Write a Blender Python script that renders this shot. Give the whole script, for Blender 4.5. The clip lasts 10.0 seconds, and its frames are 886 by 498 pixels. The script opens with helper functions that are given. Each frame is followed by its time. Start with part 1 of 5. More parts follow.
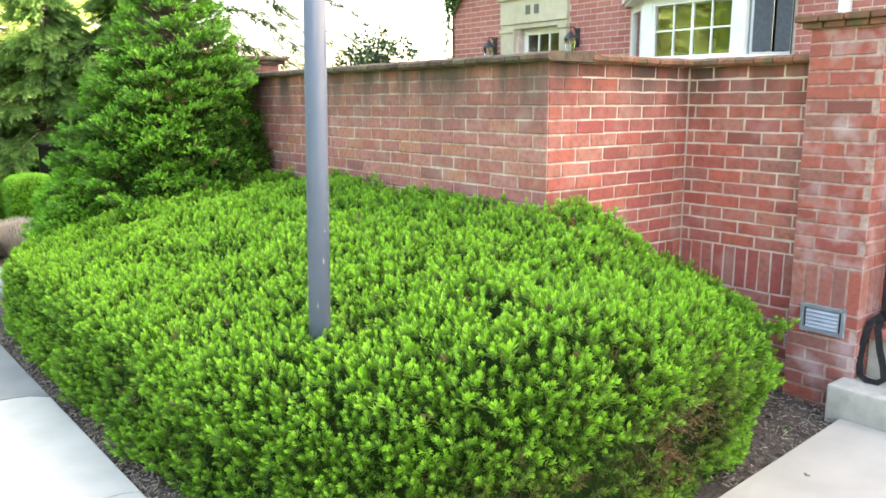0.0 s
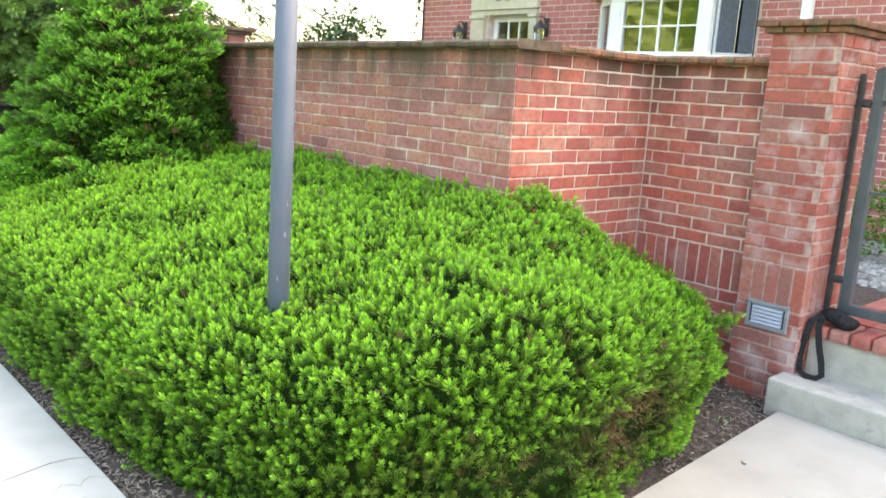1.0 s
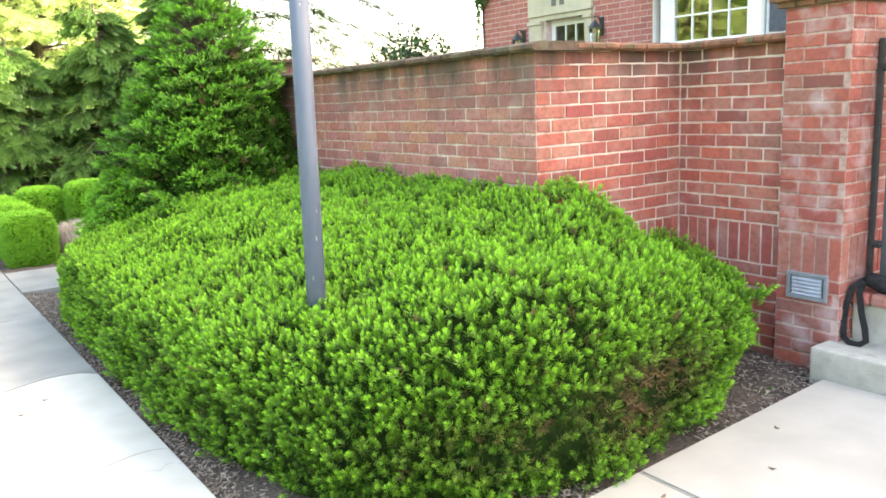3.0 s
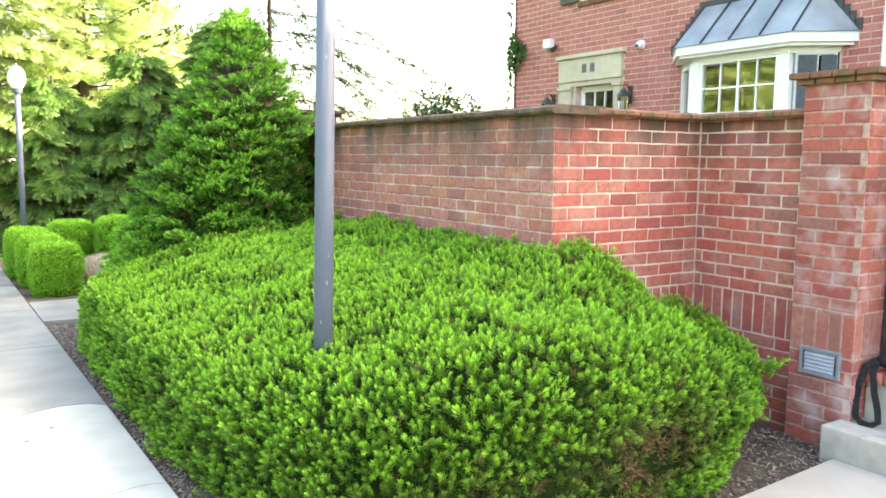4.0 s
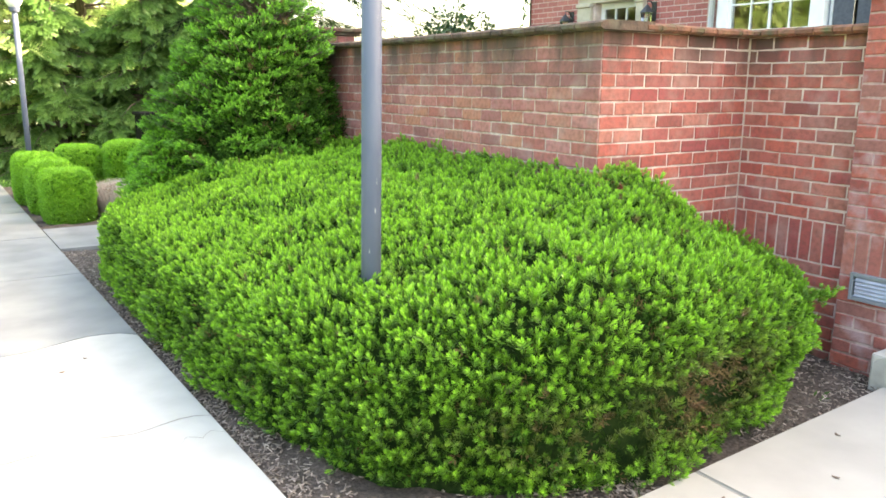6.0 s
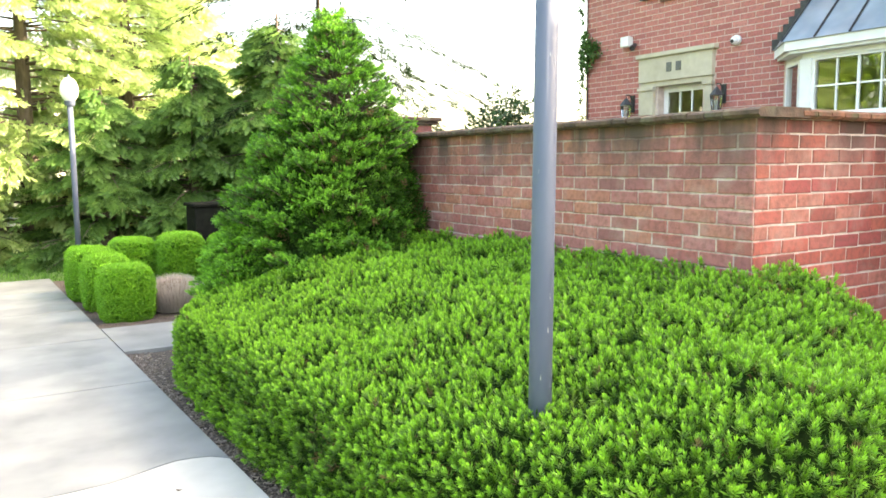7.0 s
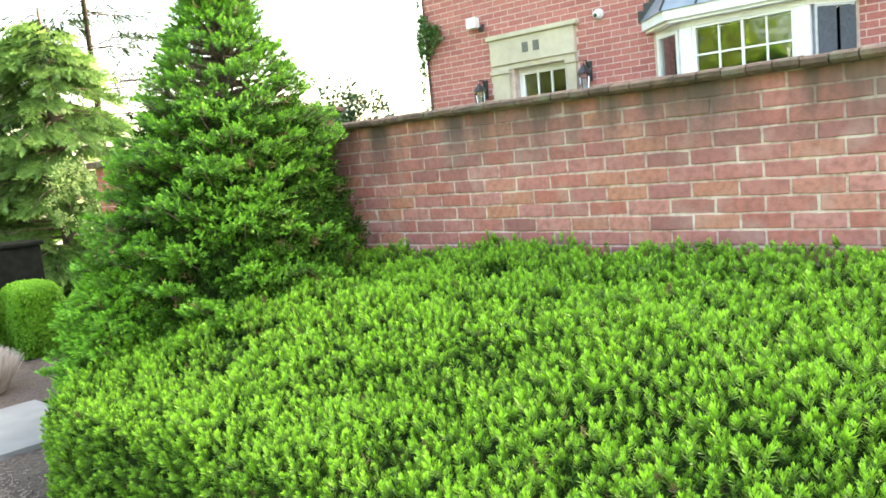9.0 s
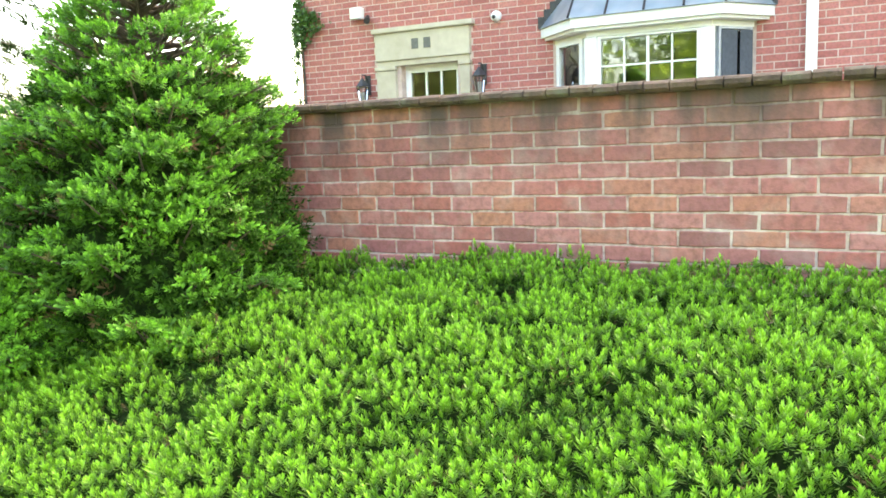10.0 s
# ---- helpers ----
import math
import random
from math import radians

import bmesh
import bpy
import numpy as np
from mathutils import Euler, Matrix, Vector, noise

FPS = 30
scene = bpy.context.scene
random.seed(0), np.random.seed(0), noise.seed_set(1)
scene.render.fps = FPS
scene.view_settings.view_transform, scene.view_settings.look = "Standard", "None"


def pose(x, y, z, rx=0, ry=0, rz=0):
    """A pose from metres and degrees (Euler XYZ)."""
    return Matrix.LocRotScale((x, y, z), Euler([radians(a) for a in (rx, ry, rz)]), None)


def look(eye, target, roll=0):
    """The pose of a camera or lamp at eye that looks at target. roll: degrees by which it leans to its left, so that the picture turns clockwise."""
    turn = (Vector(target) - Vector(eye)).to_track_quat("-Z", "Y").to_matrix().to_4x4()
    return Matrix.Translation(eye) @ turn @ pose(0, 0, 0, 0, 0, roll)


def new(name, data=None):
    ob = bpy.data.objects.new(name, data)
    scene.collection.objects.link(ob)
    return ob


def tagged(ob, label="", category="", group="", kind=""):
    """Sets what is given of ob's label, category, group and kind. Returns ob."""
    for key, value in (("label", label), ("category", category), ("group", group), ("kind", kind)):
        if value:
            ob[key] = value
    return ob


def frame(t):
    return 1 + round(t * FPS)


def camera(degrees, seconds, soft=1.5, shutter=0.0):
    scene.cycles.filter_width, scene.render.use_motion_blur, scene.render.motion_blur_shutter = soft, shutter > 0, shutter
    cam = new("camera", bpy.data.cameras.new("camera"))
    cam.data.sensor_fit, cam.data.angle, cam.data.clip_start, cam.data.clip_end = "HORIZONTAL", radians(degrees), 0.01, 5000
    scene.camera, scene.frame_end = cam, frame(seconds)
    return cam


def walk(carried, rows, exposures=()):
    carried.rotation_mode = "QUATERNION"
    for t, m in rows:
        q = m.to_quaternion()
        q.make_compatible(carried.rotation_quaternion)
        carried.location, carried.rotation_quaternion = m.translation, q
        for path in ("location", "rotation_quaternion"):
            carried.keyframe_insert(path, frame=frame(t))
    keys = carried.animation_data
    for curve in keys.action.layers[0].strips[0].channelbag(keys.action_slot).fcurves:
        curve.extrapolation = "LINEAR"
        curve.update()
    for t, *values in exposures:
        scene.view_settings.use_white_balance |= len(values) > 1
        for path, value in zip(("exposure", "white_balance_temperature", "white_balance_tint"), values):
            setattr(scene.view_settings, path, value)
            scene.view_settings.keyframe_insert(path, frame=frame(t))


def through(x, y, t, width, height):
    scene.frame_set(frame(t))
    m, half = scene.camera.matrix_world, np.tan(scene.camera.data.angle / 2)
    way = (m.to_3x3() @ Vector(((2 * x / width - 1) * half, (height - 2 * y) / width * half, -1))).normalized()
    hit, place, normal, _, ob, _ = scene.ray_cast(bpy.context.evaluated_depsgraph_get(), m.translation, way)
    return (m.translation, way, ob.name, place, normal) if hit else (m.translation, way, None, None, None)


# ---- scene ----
cam = camera(59.1, 10.0, soft=1.65)
EXPOSURE = 3.5
PATH = [
    (0, (0.267, 0.148, 1.458), (1.495, 1.683, 1.091), -0.1),
    (0.5, (0.24, 0.143, 1.514), (1.432, 1.744, 1.384), -1.1),
    (1, (0.238, 0.124, 1.453), (1.543, 1.585, 1.048), 3.3),
    (1.5, (0.292, 0.025, 1.432), (1.484, 1.577, 1.017), 3.0),
    (2, (0.381, -0.102, 1.423), (1.452, 1.54, 1.028), 0.6),
    (2.2, (0.368, -0.141, 1.434), (1.522, 1.444, 1.038), 0.8),
    (3.3, (0.306, -0.322, 1.426), (1.417, 1.306, 1.087), -4.0),
    (3.5, (0.329, -0.339, 1.427), (1.495, 1.258, 1.132), -5.1),
    (4, (0.34, -0.354, 1.414), (1.409, 1.321, 1.185), 0.6),
    (4.5, (0.315, -0.419, 1.393), (1.335, 1.272, 1.079), -0.0),
    (5, (0.398, -0.461, 1.393), (1.418, 1.218, 1.018), 0.2),
    (5.2, (0.439, -0.416, 1.381), (1.475, 1.258, 1.029), 1.2),
    (6.3, (0.16, 0.047, 1.408), (1.208, 1.693, 0.968), -0.1),
    (6.5, (0.127, 0.184, 1.405), (1.135, 1.866, 1.014), -1.3),
    (6.8, (0.068, 0.39, 1.461), (1.033, 2.116, 1.158), -1.7),
    (7, (0.019, 0.523, 1.465), (1.049, 2.223, 1.245), -0.5),
    (7.5, (-0.152, 0.83, 1.49), (0.981, 2.464, 1.274), -2.3),
    (8, (-0.167, 1.282, 1.448), (1.09, 2.818, 1.197), -3.4),
    (8.5, (-0.212, 1.726, 1.44), (1.227, 3.077, 1.119), -1.0),
    (8.9, (-0.213, 2.084, 1.431), (1.3, 3.363, 1.158), -2.8),
    (9, (-0.207, 2.216, 1.44), (1.285, 3.528, 1.207), -5.3),
    (9.4, (-0.153, 2.649, 1.447), (1.381, 3.902, 1.169), -4.1),
    (9.5, (-0.167, 2.74, 1.446), (1.418, 3.933, 1.195), -3.7),
    (10, (-0.205, 3.235, 1.449), (1.561, 4.139, 1.197), -1.9),
]
walk(cam, [(t, look(eye, target, roll)) for t, eye, target, roll in PATH], [(0, EXPOSURE - 0.07, 8200, 8), (0.5, EXPOSURE - 0.04, 8200, 8), (1, EXPOSURE - 0.12, 8200, 8), (2, EXPOSURE - 0.04, 8200, 8), (5, EXPOSURE - 0.04, 8200, 8), (6.5, EXPOSURE - 0.16, 8200, 8), (8, EXPOSURE - 0.18, 8200, 8), (8.5, EXPOSURE - 0.12, 8200, 8), (9, EXPOSURE + 0.1, 8200, 8), (10, EXPOSURE + 0.2, 8200, 8)])

# ---------------------------------------------------------------- light
SUN_EL, SUN_AZ = radians(31), radians(115)       # azimuth from +y towards +x
world = bpy.data.worlds.new("sky")
scene.world = world
world.use_nodes = True
wn = world.node_tree.nodes
sky = wn.new("ShaderNodeTexSky")
sky.sky_type = "NISHITA"
sky.sun_disc = False
sky.sun_elevation, sky.sun_rotation = SUN_EL, SUN_AZ
sky.air_density, sky.dust_density, sky.ozone_density = 1.0, 4.0, 0.6
world.node_tree.links.new(sky.outputs[0], wn["Background"].inputs[0])
wn["Background"].inputs[1].default_value = 0.15
sun = new("sun", bpy.data.lights.new("sun", "SUN"))
sun.data.energy, sun.data.angle, sun.data.color = 3.2, radians(0.8), (1.0, 0.9, 0.76)
sun_from = Vector((math.sin(SUN_AZ) * math.cos(SUN_EL), math.cos(SUN_AZ) * math.cos(SUN_EL), math.sin(SUN_EL)))
sun.matrix_world = look(sun_from * 50, (0, 0, 0))

# ---------------------------------------------------------------- materials


def material(name, c1, c2, scale=20.0, rough=0.8, bump=0.2, fine=120.0, spread=0.0, metal=0.0, large=1.5, gloss=0.3,
             stretch=(1, 1, 1), island=False, third=None, third_scale=6.0, third_at=(0.55, 0.7)):
    """Two tones mixed by noise at two scales in world space, relief, and a tone for each piece (spread)."""
    m = bpy.data.materials.new(name)
    m.use_nodes = True
    n, l = m.node_tree.nodes, m.node_tree.links
    b = n["Principled BSDF"]
    geo = n.new("ShaderNodeNewGeometry")
    sc = n.new("ShaderNodeVectorMath")
    sc.operation = "MULTIPLY"
    sc.inputs[1].default_value = stretch
    l.new(geo.outputs["Position"], sc.inputs[0])

    def nz(s, detail=4.0):
        t = n.new("ShaderNodeTexNoise")
        t.inputs["Scale"].default_value, t.inputs["Detail"].default_value = s, detail
        l.new(sc.outputs[0], t.inputs["Vector"])
        return t.outputs["Fac"]

    def mixer(fac, a, bb):
        x = n.new("ShaderNodeMix")
        x.data_type = "RGBA"
        l.new(fac, x.inputs[0])
        for v, sock in ((a, x.inputs[6]), (bb, x.inputs[7])):
            if isinstance(v, tuple):
                sock.default_value = (*v, 1)
            else:
                l.new(v, sock)
        return x.outputs[2]

    def ramp(fac, lo, hi):
        r = n.new("ShaderNodeMapRange")
        r.inputs[1].default_value, r.inputs[2].default_value = lo, hi
        l.new(fac, r.inputs[0])
        return r.outputs[0]

    col = mixer(ramp(nz(scale), 0.3, 0.7), c1, c2)
    if third:
        col = mixer(ramp(nz(third_scale, 5.0), *third_at), col, third)
    val = n.new("ShaderNodeHueSaturation")
    l.new(col, val.inputs["Color"])
    big = n.new("ShaderNodeMath")
    big.operation = "MULTIPLY_ADD"
    l.new(nz(large, 2.0), big.inputs[0])
    big.inputs[1].default_value, big.inputs[2].default_value = gloss, 1 - gloss / 2
    value = big.outputs[0]
    if spread:
        if island:
            rnd = geo.outputs["Random Per Island"]
        else:
            rnd = n.new("ShaderNodeObjectInfo").outputs["Random"]
        sp = n.new("ShaderNodeMath")
        sp.operation = "MULTIPLY_ADD"
        l.new(rnd, sp.inputs[0])
        sp.inputs[1].default_value, sp.inputs[2].default_value = spread, 1 - spread / 2
        pr = n.new("ShaderNodeMath")
        pr.operation = "MULTIPLY"
        l.new(sp.outputs[0], pr.inputs[0])
        l.new(value, pr.inputs[1])
        value = pr.outputs[0]
    l.new(value, val.inputs["Value"])
    l.new(val.outputs[0], b.inputs["Base Color"])
    b.inputs["Roughness"].default_value, b.inputs["Metallic"].default_value = rough, metal
    if bump:
        bp = n.new("ShaderNodeBump")
        bp.inputs["Strength"].default_value, bp.inputs["Distance"].default_value = bump, 0.01
        l.new(nz(fine, 3.0), bp.inputs["Height"])
        l.new(bp.outputs[0], b.inputs["Normal"])
    return m


def brick_material(name, tones, blotch, dirt, dirt_z, island=False, smear=0.35):
    """Fired brick: a tone for each brick, mottling, chalky mortar smears and sooty runs below the coping."""
    m = bpy.data.materials.new(name)
    m.use_nodes = True
    n, l = m.node_tree.nodes, m.node_tree.links
    b = n["Principled BSDF"]
    geo = n.new("ShaderNodeNewGeometry")
    rnd = geo.outputs["Random Per Island"] if island else n.new("ShaderNodeObjectInfo").outputs["Random"]
    cr = n.new("ShaderNodeValToRGB")
    cr.color_ramp.interpolation = "LINEAR"
    els = cr.color_ramp.elements
    while len(els) < len(tones):
        els.new(0.5)
    for k, c in enumerate(tones):
        els[k].position, els[k].color = k / (len(tones) - 1), (*c, 1)
    l.new(rnd, cr.inputs[0])

    def nz(s, detail, vec=None):
        t = n.new("ShaderNodeTexNoise")
        t.inputs["Scale"].default_value, t.inputs["Detail"].default_value = s, detail
        l.new(vec or geo.outputs["Position"], t.inputs["Vector"])
        return t.outputs["Fac"]

    def rng(v, a, c, lo=0.0, hi=1.0):
        r = n.new("ShaderNodeMapRange")
        for k, x in enumerate((a, c, lo, hi)):
            r.inputs[k + 1].default_value = x
        l.new(v, r.inputs[0])
        return r.outputs[0]

    def mix(f, a, c):
        x = n.new("ShaderNodeMix")
        x.data_type = "RGBA"
        l.new(f, x.inputs[0])
        l.new(a, x.inputs[6])
        x.inputs[7].default_value = (*c, 1)
        return x.outputs[2]

    col = mix(rng(nz(38, 6), 0.42, 0.72, 0, 0.6), cr.outputs[0], (0.17, 0.07, 0.055))
    col = mix(rng(nz(7, 7), 0.5, 0.72, 0, smear), col, blotch)
    if dirt:
        sep = n.new("ShaderNodeSeparateXYZ")
        l.new(geo.outputs["Position"], sep.inputs[0])
        st = n.new("ShaderNodeVectorMath")
        st.operation = "MULTIPLY"
        st.inputs[1].default_value = (6, 6, 0.9)
        l.new(geo.outputs["Position"], st.inputs[0])
        run = rng(nz(1.0, 5, st.outputs[0]), 0.30, 0.62)
        top = rng(sep.outputs[2], dirt_z - 0.34, dirt_z - 0.02)
        mu = n.new("ShaderNodeMath")
        mu.operation = "MULTIPLY"
        l.new(run, mu.inputs[0])
        l.new(top, mu.inputs[1])
        col = mix(mu.outputs[0], col, dirt)
    l.new(col, b.inputs["Base Color"])
    b.inputs["Roughness"].default_value = 0.85
    bp = n.new("ShaderNodeBump")
    bp.inputs["Strength"].default_value, bp.inputs["Distance"].default_value = 0.45, 0.006
    l.new(nz(90, 5), bp.inputs["Height"])
    l.new(bp.outputs[0], b.inputs["Normal"])
    return m


def leaf_material(name, dark_tone, light_tone, dry=(0.135, 0.08, 0.042), through=0.35, rough=0.45, spec=0.5):
    """Foliage: 'tone' runs from the darker colour with painted shade (0) to fresh tips (1); 'dead' mixes in dry brown.
    Light passes through.
    """
    m = bpy.data.materials.new(name)
    m.use_nodes = True
    n, l = m.node_tree.nodes, m.node_tree.links
    b = n["Principled BSDF"]
    tone, dead = n.new("ShaderNodeAttribute"), n.new("ShaderNodeAttribute")
    tone.attribute_name, dead.attribute_name = "tone", "dead"
    mx, md = n.new("ShaderNodeMix"), n.new("ShaderNodeMix")
    mx.data_type = md.data_type = "RGBA"
    l.new(tone.outputs["Fac"], mx.inputs[0])
    mx.inputs[6].default_value, mx.inputs[7].default_value = (*dark_tone, 1), (*light_tone, 1)
    l.new(dead.outputs["Fac"], md.inputs[0])
    l.new(mx.outputs[2], md.inputs[6])
    md.inputs[7].default_value = (*dry, 1)
    l.new(md.outputs[2], b.inputs["Base Color"])
    b.inputs["Roughness"].default_value = rough
    b.inputs["Specular IOR Level"].default_value = spec
    tr = n.new("ShaderNodeBsdfTranslucent")
    l.new(md.outputs[2], tr.inputs[0])
    ms = n.new("ShaderNodeMixShader")
    ms.inputs[0].default_value = through
    l.new(b.outputs[0], ms.inputs[1])
    l.new(tr.outputs[0], ms.inputs[2])
    l.new(ms.outputs[0], n["Material Output"].inputs[0])
    return m


def glass_material(name, tint, rough=0.02, ior=1.85):
    m = bpy.data.materials.new(name)
    m.use_nodes = True
    b = m.node_tree.nodes["Principled BSDF"]
    b.inputs["Base Color"].default_value = (*tint, 1)
    b.inputs["Roughness"].default_value = rough
    b.inputs["Transmission Weight"].default_value = 1.0
    b.inputs["IOR"].default_value = ior
    return m


RED = [(0.25, 0.075, 0.065), (0.40, 0.09, 0.07), (0.50, 0.13, 0.092), (0.37, 0.08, 0.077), (0.47, 0.17, 0.13), (0.34, 0.14, 0.12), (0.46, 0.11, 0.085)]
ROSE = [(0.28, 0.108, 0.105), (0.43, 0.16, 0.152), (0.40, 0.127, 0.104), (0.47, 0.19, 0.182), (0.46, 0.185, 0.125), (0.35, 0.128, 0.128), (0.44, 0.137, 0.112), (0.39, 0.165, 0.16)]
HOUSE = [(0.367, 0.11, 0.099), (0.49, 0.156, 0.138), (0.439, 0.133, 0.116), (0.541, 0.193, 0.171)]
M_BRICK = brick_material("red_brick", RED, (0.50, 0.34, 0.30), (0.10, 0.055, 0.045), 1.64)
M_ROSE = brick_material("weathered_brick", ROSE, (0.48, 0.32, 0.29), (0.09, 0.06, 0.055), 1.62, smear=0.5)
M_PIERBRICK = brick_material("pier_brick", [tuple(0.82 * v for v in c) for c in RED], (0.46, 0.33, 0.34), None, 0, smear=0.8)
M_HOUSEBRICK = brick_material("house_brick", HOUSE, (0.48, 0.25, 0.2), None, 0, island=True, smear=0.25)
M_MORTAR = material("mortar", (0.50, 0.375, 0.33), (0.72, 0.58, 0.51), 14, 0.95, 0.5, 160)
M_MORTAR_DULL = brick_material("stained_mortar", [(0.55, 0.41, 0.37), (0.55, 0.41, 0.37)], (0.78, 0.66, 0.60), (0.10, 0.065, 0.055), 1.62, smear=0.9)
M_MORTAR_PIER = brick_material("smeared_mortar", [(0.44, 0.29, 0.26), (0.44, 0.29, 0.26)], (0.58, 0.45, 0.42), None, 0, smear=0.8)
M_COPING = material("coping_brick", (0.13, 0.06, 0.04), (0.30, 0.125, 0.075), 24, 0.9, 0.6, 90, spread=0.5,
                    third=(0.10, 0.10, 0.05), third_scale=14, third_at=(0.5, 0.75))
M_COPING_MOSS = material("mossy_coping", (0.065, 0.045, 0.035), (0.15, 0.09, 0.065), 18, 0.95, 0.7, 90, spread=0.4,
                         third=(0.13, 0.12, 0.085), third_scale=9, third_at=(0.5, 0.7))
M_CONCRETE = material("pale_concrete", (0.43, 0.41, 0.38), (0.50, 0.48, 0.445), 5, 0.85, 0.25, 220, spread=0.06, gloss=0.18)
M_CONCRETE_OLD = material("grey_concrete", (0.178, 0.179, 0.181), (0.275, 0.273, 0.270), 2.2, 0.8, 0.25, 220, spread=0.10, gloss=0.35,
                          third=(0.31, 0.305, 0.295), third_scale=1.3, third_at=(0.5, 0.68))
M_CRACK = material("crack_dirt", (0.16, 0.14, 0.12), (0.30, 0.27, 0.23), 40, 0.95, 0.4, 200)
M_WALKWAY = material("buff_concrete", (0.41, 0.375, 0.335), (0.475, 0.44, 0.395), 4, 0.85, 0.25, 220, gloss=0.18)
M_STEP = material("step_concrete", (0.34, 0.325, 0.29), (0.46, 0.44, 0.40), 11, 0.9, 0.5, 140, gloss=0.35,
                  third=(0.32, 0.30, 0.27), third_scale=16, third_at=(0.6, 0.75))
M_MULCH = material("mulch", (0.05, 0.037, 0.030), (0.15, 0.112, 0.092), 60, 0.95, 1.0, 90, gloss=0.6)
M_CHIP = material("mulch_chip", (0.14, 0.105, 0.085), (0.36, 0.295, 0.25), 25, 0.95, 0.4, 200, spread=0.9, island=True)
M_LAWN = material("lawn_soil", (0.05, 0.11, 0.02), (0.09, 0.17, 0.03), 9, 0.95, 0.6, 60, gloss=0.5)
M_POLE = material("grey_painted_steel", (0.068, 0.086, 0.135), (0.095, 0.112, 0.165), 9, 0.62, 0.06, 60, gloss=0.25, stretch=(1, 1, 0.25),
                  third=(0.36, 0.37, 0.38), third_scale=52, third_at=(0.69, 0.72))
M_BLACK = material("black_steel", (0.02, 0.021, 0.023), (0.045, 0.046, 0.05), 25, 0.45, 0.1, 90)
M_GATE = material("dark_grey_steel", (0.05, 0.06, 0.072), (0.075, 0.085, 0.10), 14, 0.45, 0.08, 90)
M_ALU = material("aluminium", (0.30, 0.33, 0.38), (0.38, 0.41, 0.46), 20, 0.4, 0.05, 90, metal=0.5)
M_FABRIC = material("black_nylon", (0.012, 0.012, 0.013), (0.03, 0.03, 0.032), 60, 0.6, 0.4, 500)
M_WHITE = material("white_paint", (0.74, 0.74, 0.73), (0.82, 0.82, 0.81), 8, 0.5, 0.04, 60)
M_STONE = material("limestone", (0.47, 0.41, 0.31), (0.56, 0.50, 0.39), 9, 0.85, 0.2, 110)
M_SHUTTER = material("black_shutter", (0.05, 0.05, 0.052), (0.07, 0.07, 0.072), 20, 0.55, 0.1, 60)
# grey roof with the sky's reflection put into its bluer, lighter tones
M_METALROOF = material("sky_tinted_metal_roof", (0.27, 0.35, 0.43), (0.42, 0.51, 0.58), 3, 0.34, 0.1, 20, metal=0.45, gloss=0.5,
                       third=(0.45, 0.49, 0.54), third_scale=4, third_at=(0.5, 0.75))
M_SCREEN = material("insect_screen", (0.045, 0.055, 0.075), (0.075, 0.09, 0.115), 30, 0.7, 0.1, 300)
M_FLASH = material("dark_flashing", (0.03, 0.03, 0.035), (0.06, 0.06, 0.065), 20, 0.5, 0.1, 60, metal=0.3)
M_DARKROOM = material("dark_interior", (0.03, 0.03, 0.03), (0.05, 0.05, 0.048), 3, 0.9, 0.0)
M_BOXPAINT = material("dull_black_paint", (0.006, 0.007, 0.006), (0.014, 0.015, 0.013), 12, 0.9, 0.2, 60)
M_CURTAIN = material("interior_wall", (0.08, 0.078, 0.07), (0.12, 0.115, 0.10), 3, 0.9, 0.0)
M_NUMBER = material("dark_numeral", (0.10, 0.10, 0.09), (0.15, 0.145, 0.13), 30, 0.6, 0.0)
M_GLASS = glass_material("window_glass", (0.95, 0.98, 0.97))
M_GLASS_DIM = glass_material("door_glass", (0.85, 0.9, 0.88), ior=1.38)
M_FROST = material("globe_glass", (0.80, 0.80, 0.78), (0.86, 0.86, 0.84), 6, 0.25, 0.0)
M_ROOF = material("slate_roof", (0.08, 0.08, 0.085), (0.15, 0.14, 0.14), 7, 0.8, 0.4, 40)
M_SIDING = material("white_siding", (0.62, 0.62, 0.60), (0.72, 0.72, 0.70), 5, 0.7, 0.1, 30)
M_STONEWALL = material("grey_fieldstone", (0.22, 0.22, 0.22), (0.42, 0.41, 0.40), 8, 0.9, 0.5, 40, spread=0.6, island=True)
M_GRAVEL = material("gravel", (0.20, 0.19, 0.18), (0.42, 0.40, 0.38), 30, 0.9, 0.4, 120, spread=0.8, island=True)
M_BARK = material("bark", (0.07, 0.05, 0.038), (0.15, 0.115, 0.09), 18, 0.95, 0.9, 50, stretch=(1, 1, 0.3))
M_TWIG = material("dry_twig", (0.13, 0.085, 0.06), (0.26, 0.19, 0.14), 40, 0.95, 0.3, 90)
# hedge: dark end has shade painted in; fresh tips also paled for glints
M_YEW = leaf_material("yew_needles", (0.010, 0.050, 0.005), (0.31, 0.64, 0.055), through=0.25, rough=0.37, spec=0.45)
# shaded copy of the yew needles for shoots deep inside
M_YEW_SHADED = leaf_material("shaded_yew_needles", (0.010, 0.036, 0.004), (0.05, 0.13, 0.012), through=0.1, rough=0.7, spec=0.1)
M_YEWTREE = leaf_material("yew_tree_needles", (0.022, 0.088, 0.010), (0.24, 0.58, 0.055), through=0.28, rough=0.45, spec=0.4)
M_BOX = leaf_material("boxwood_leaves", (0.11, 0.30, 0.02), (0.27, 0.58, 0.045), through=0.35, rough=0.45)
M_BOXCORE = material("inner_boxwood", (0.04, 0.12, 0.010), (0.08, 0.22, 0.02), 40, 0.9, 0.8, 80)
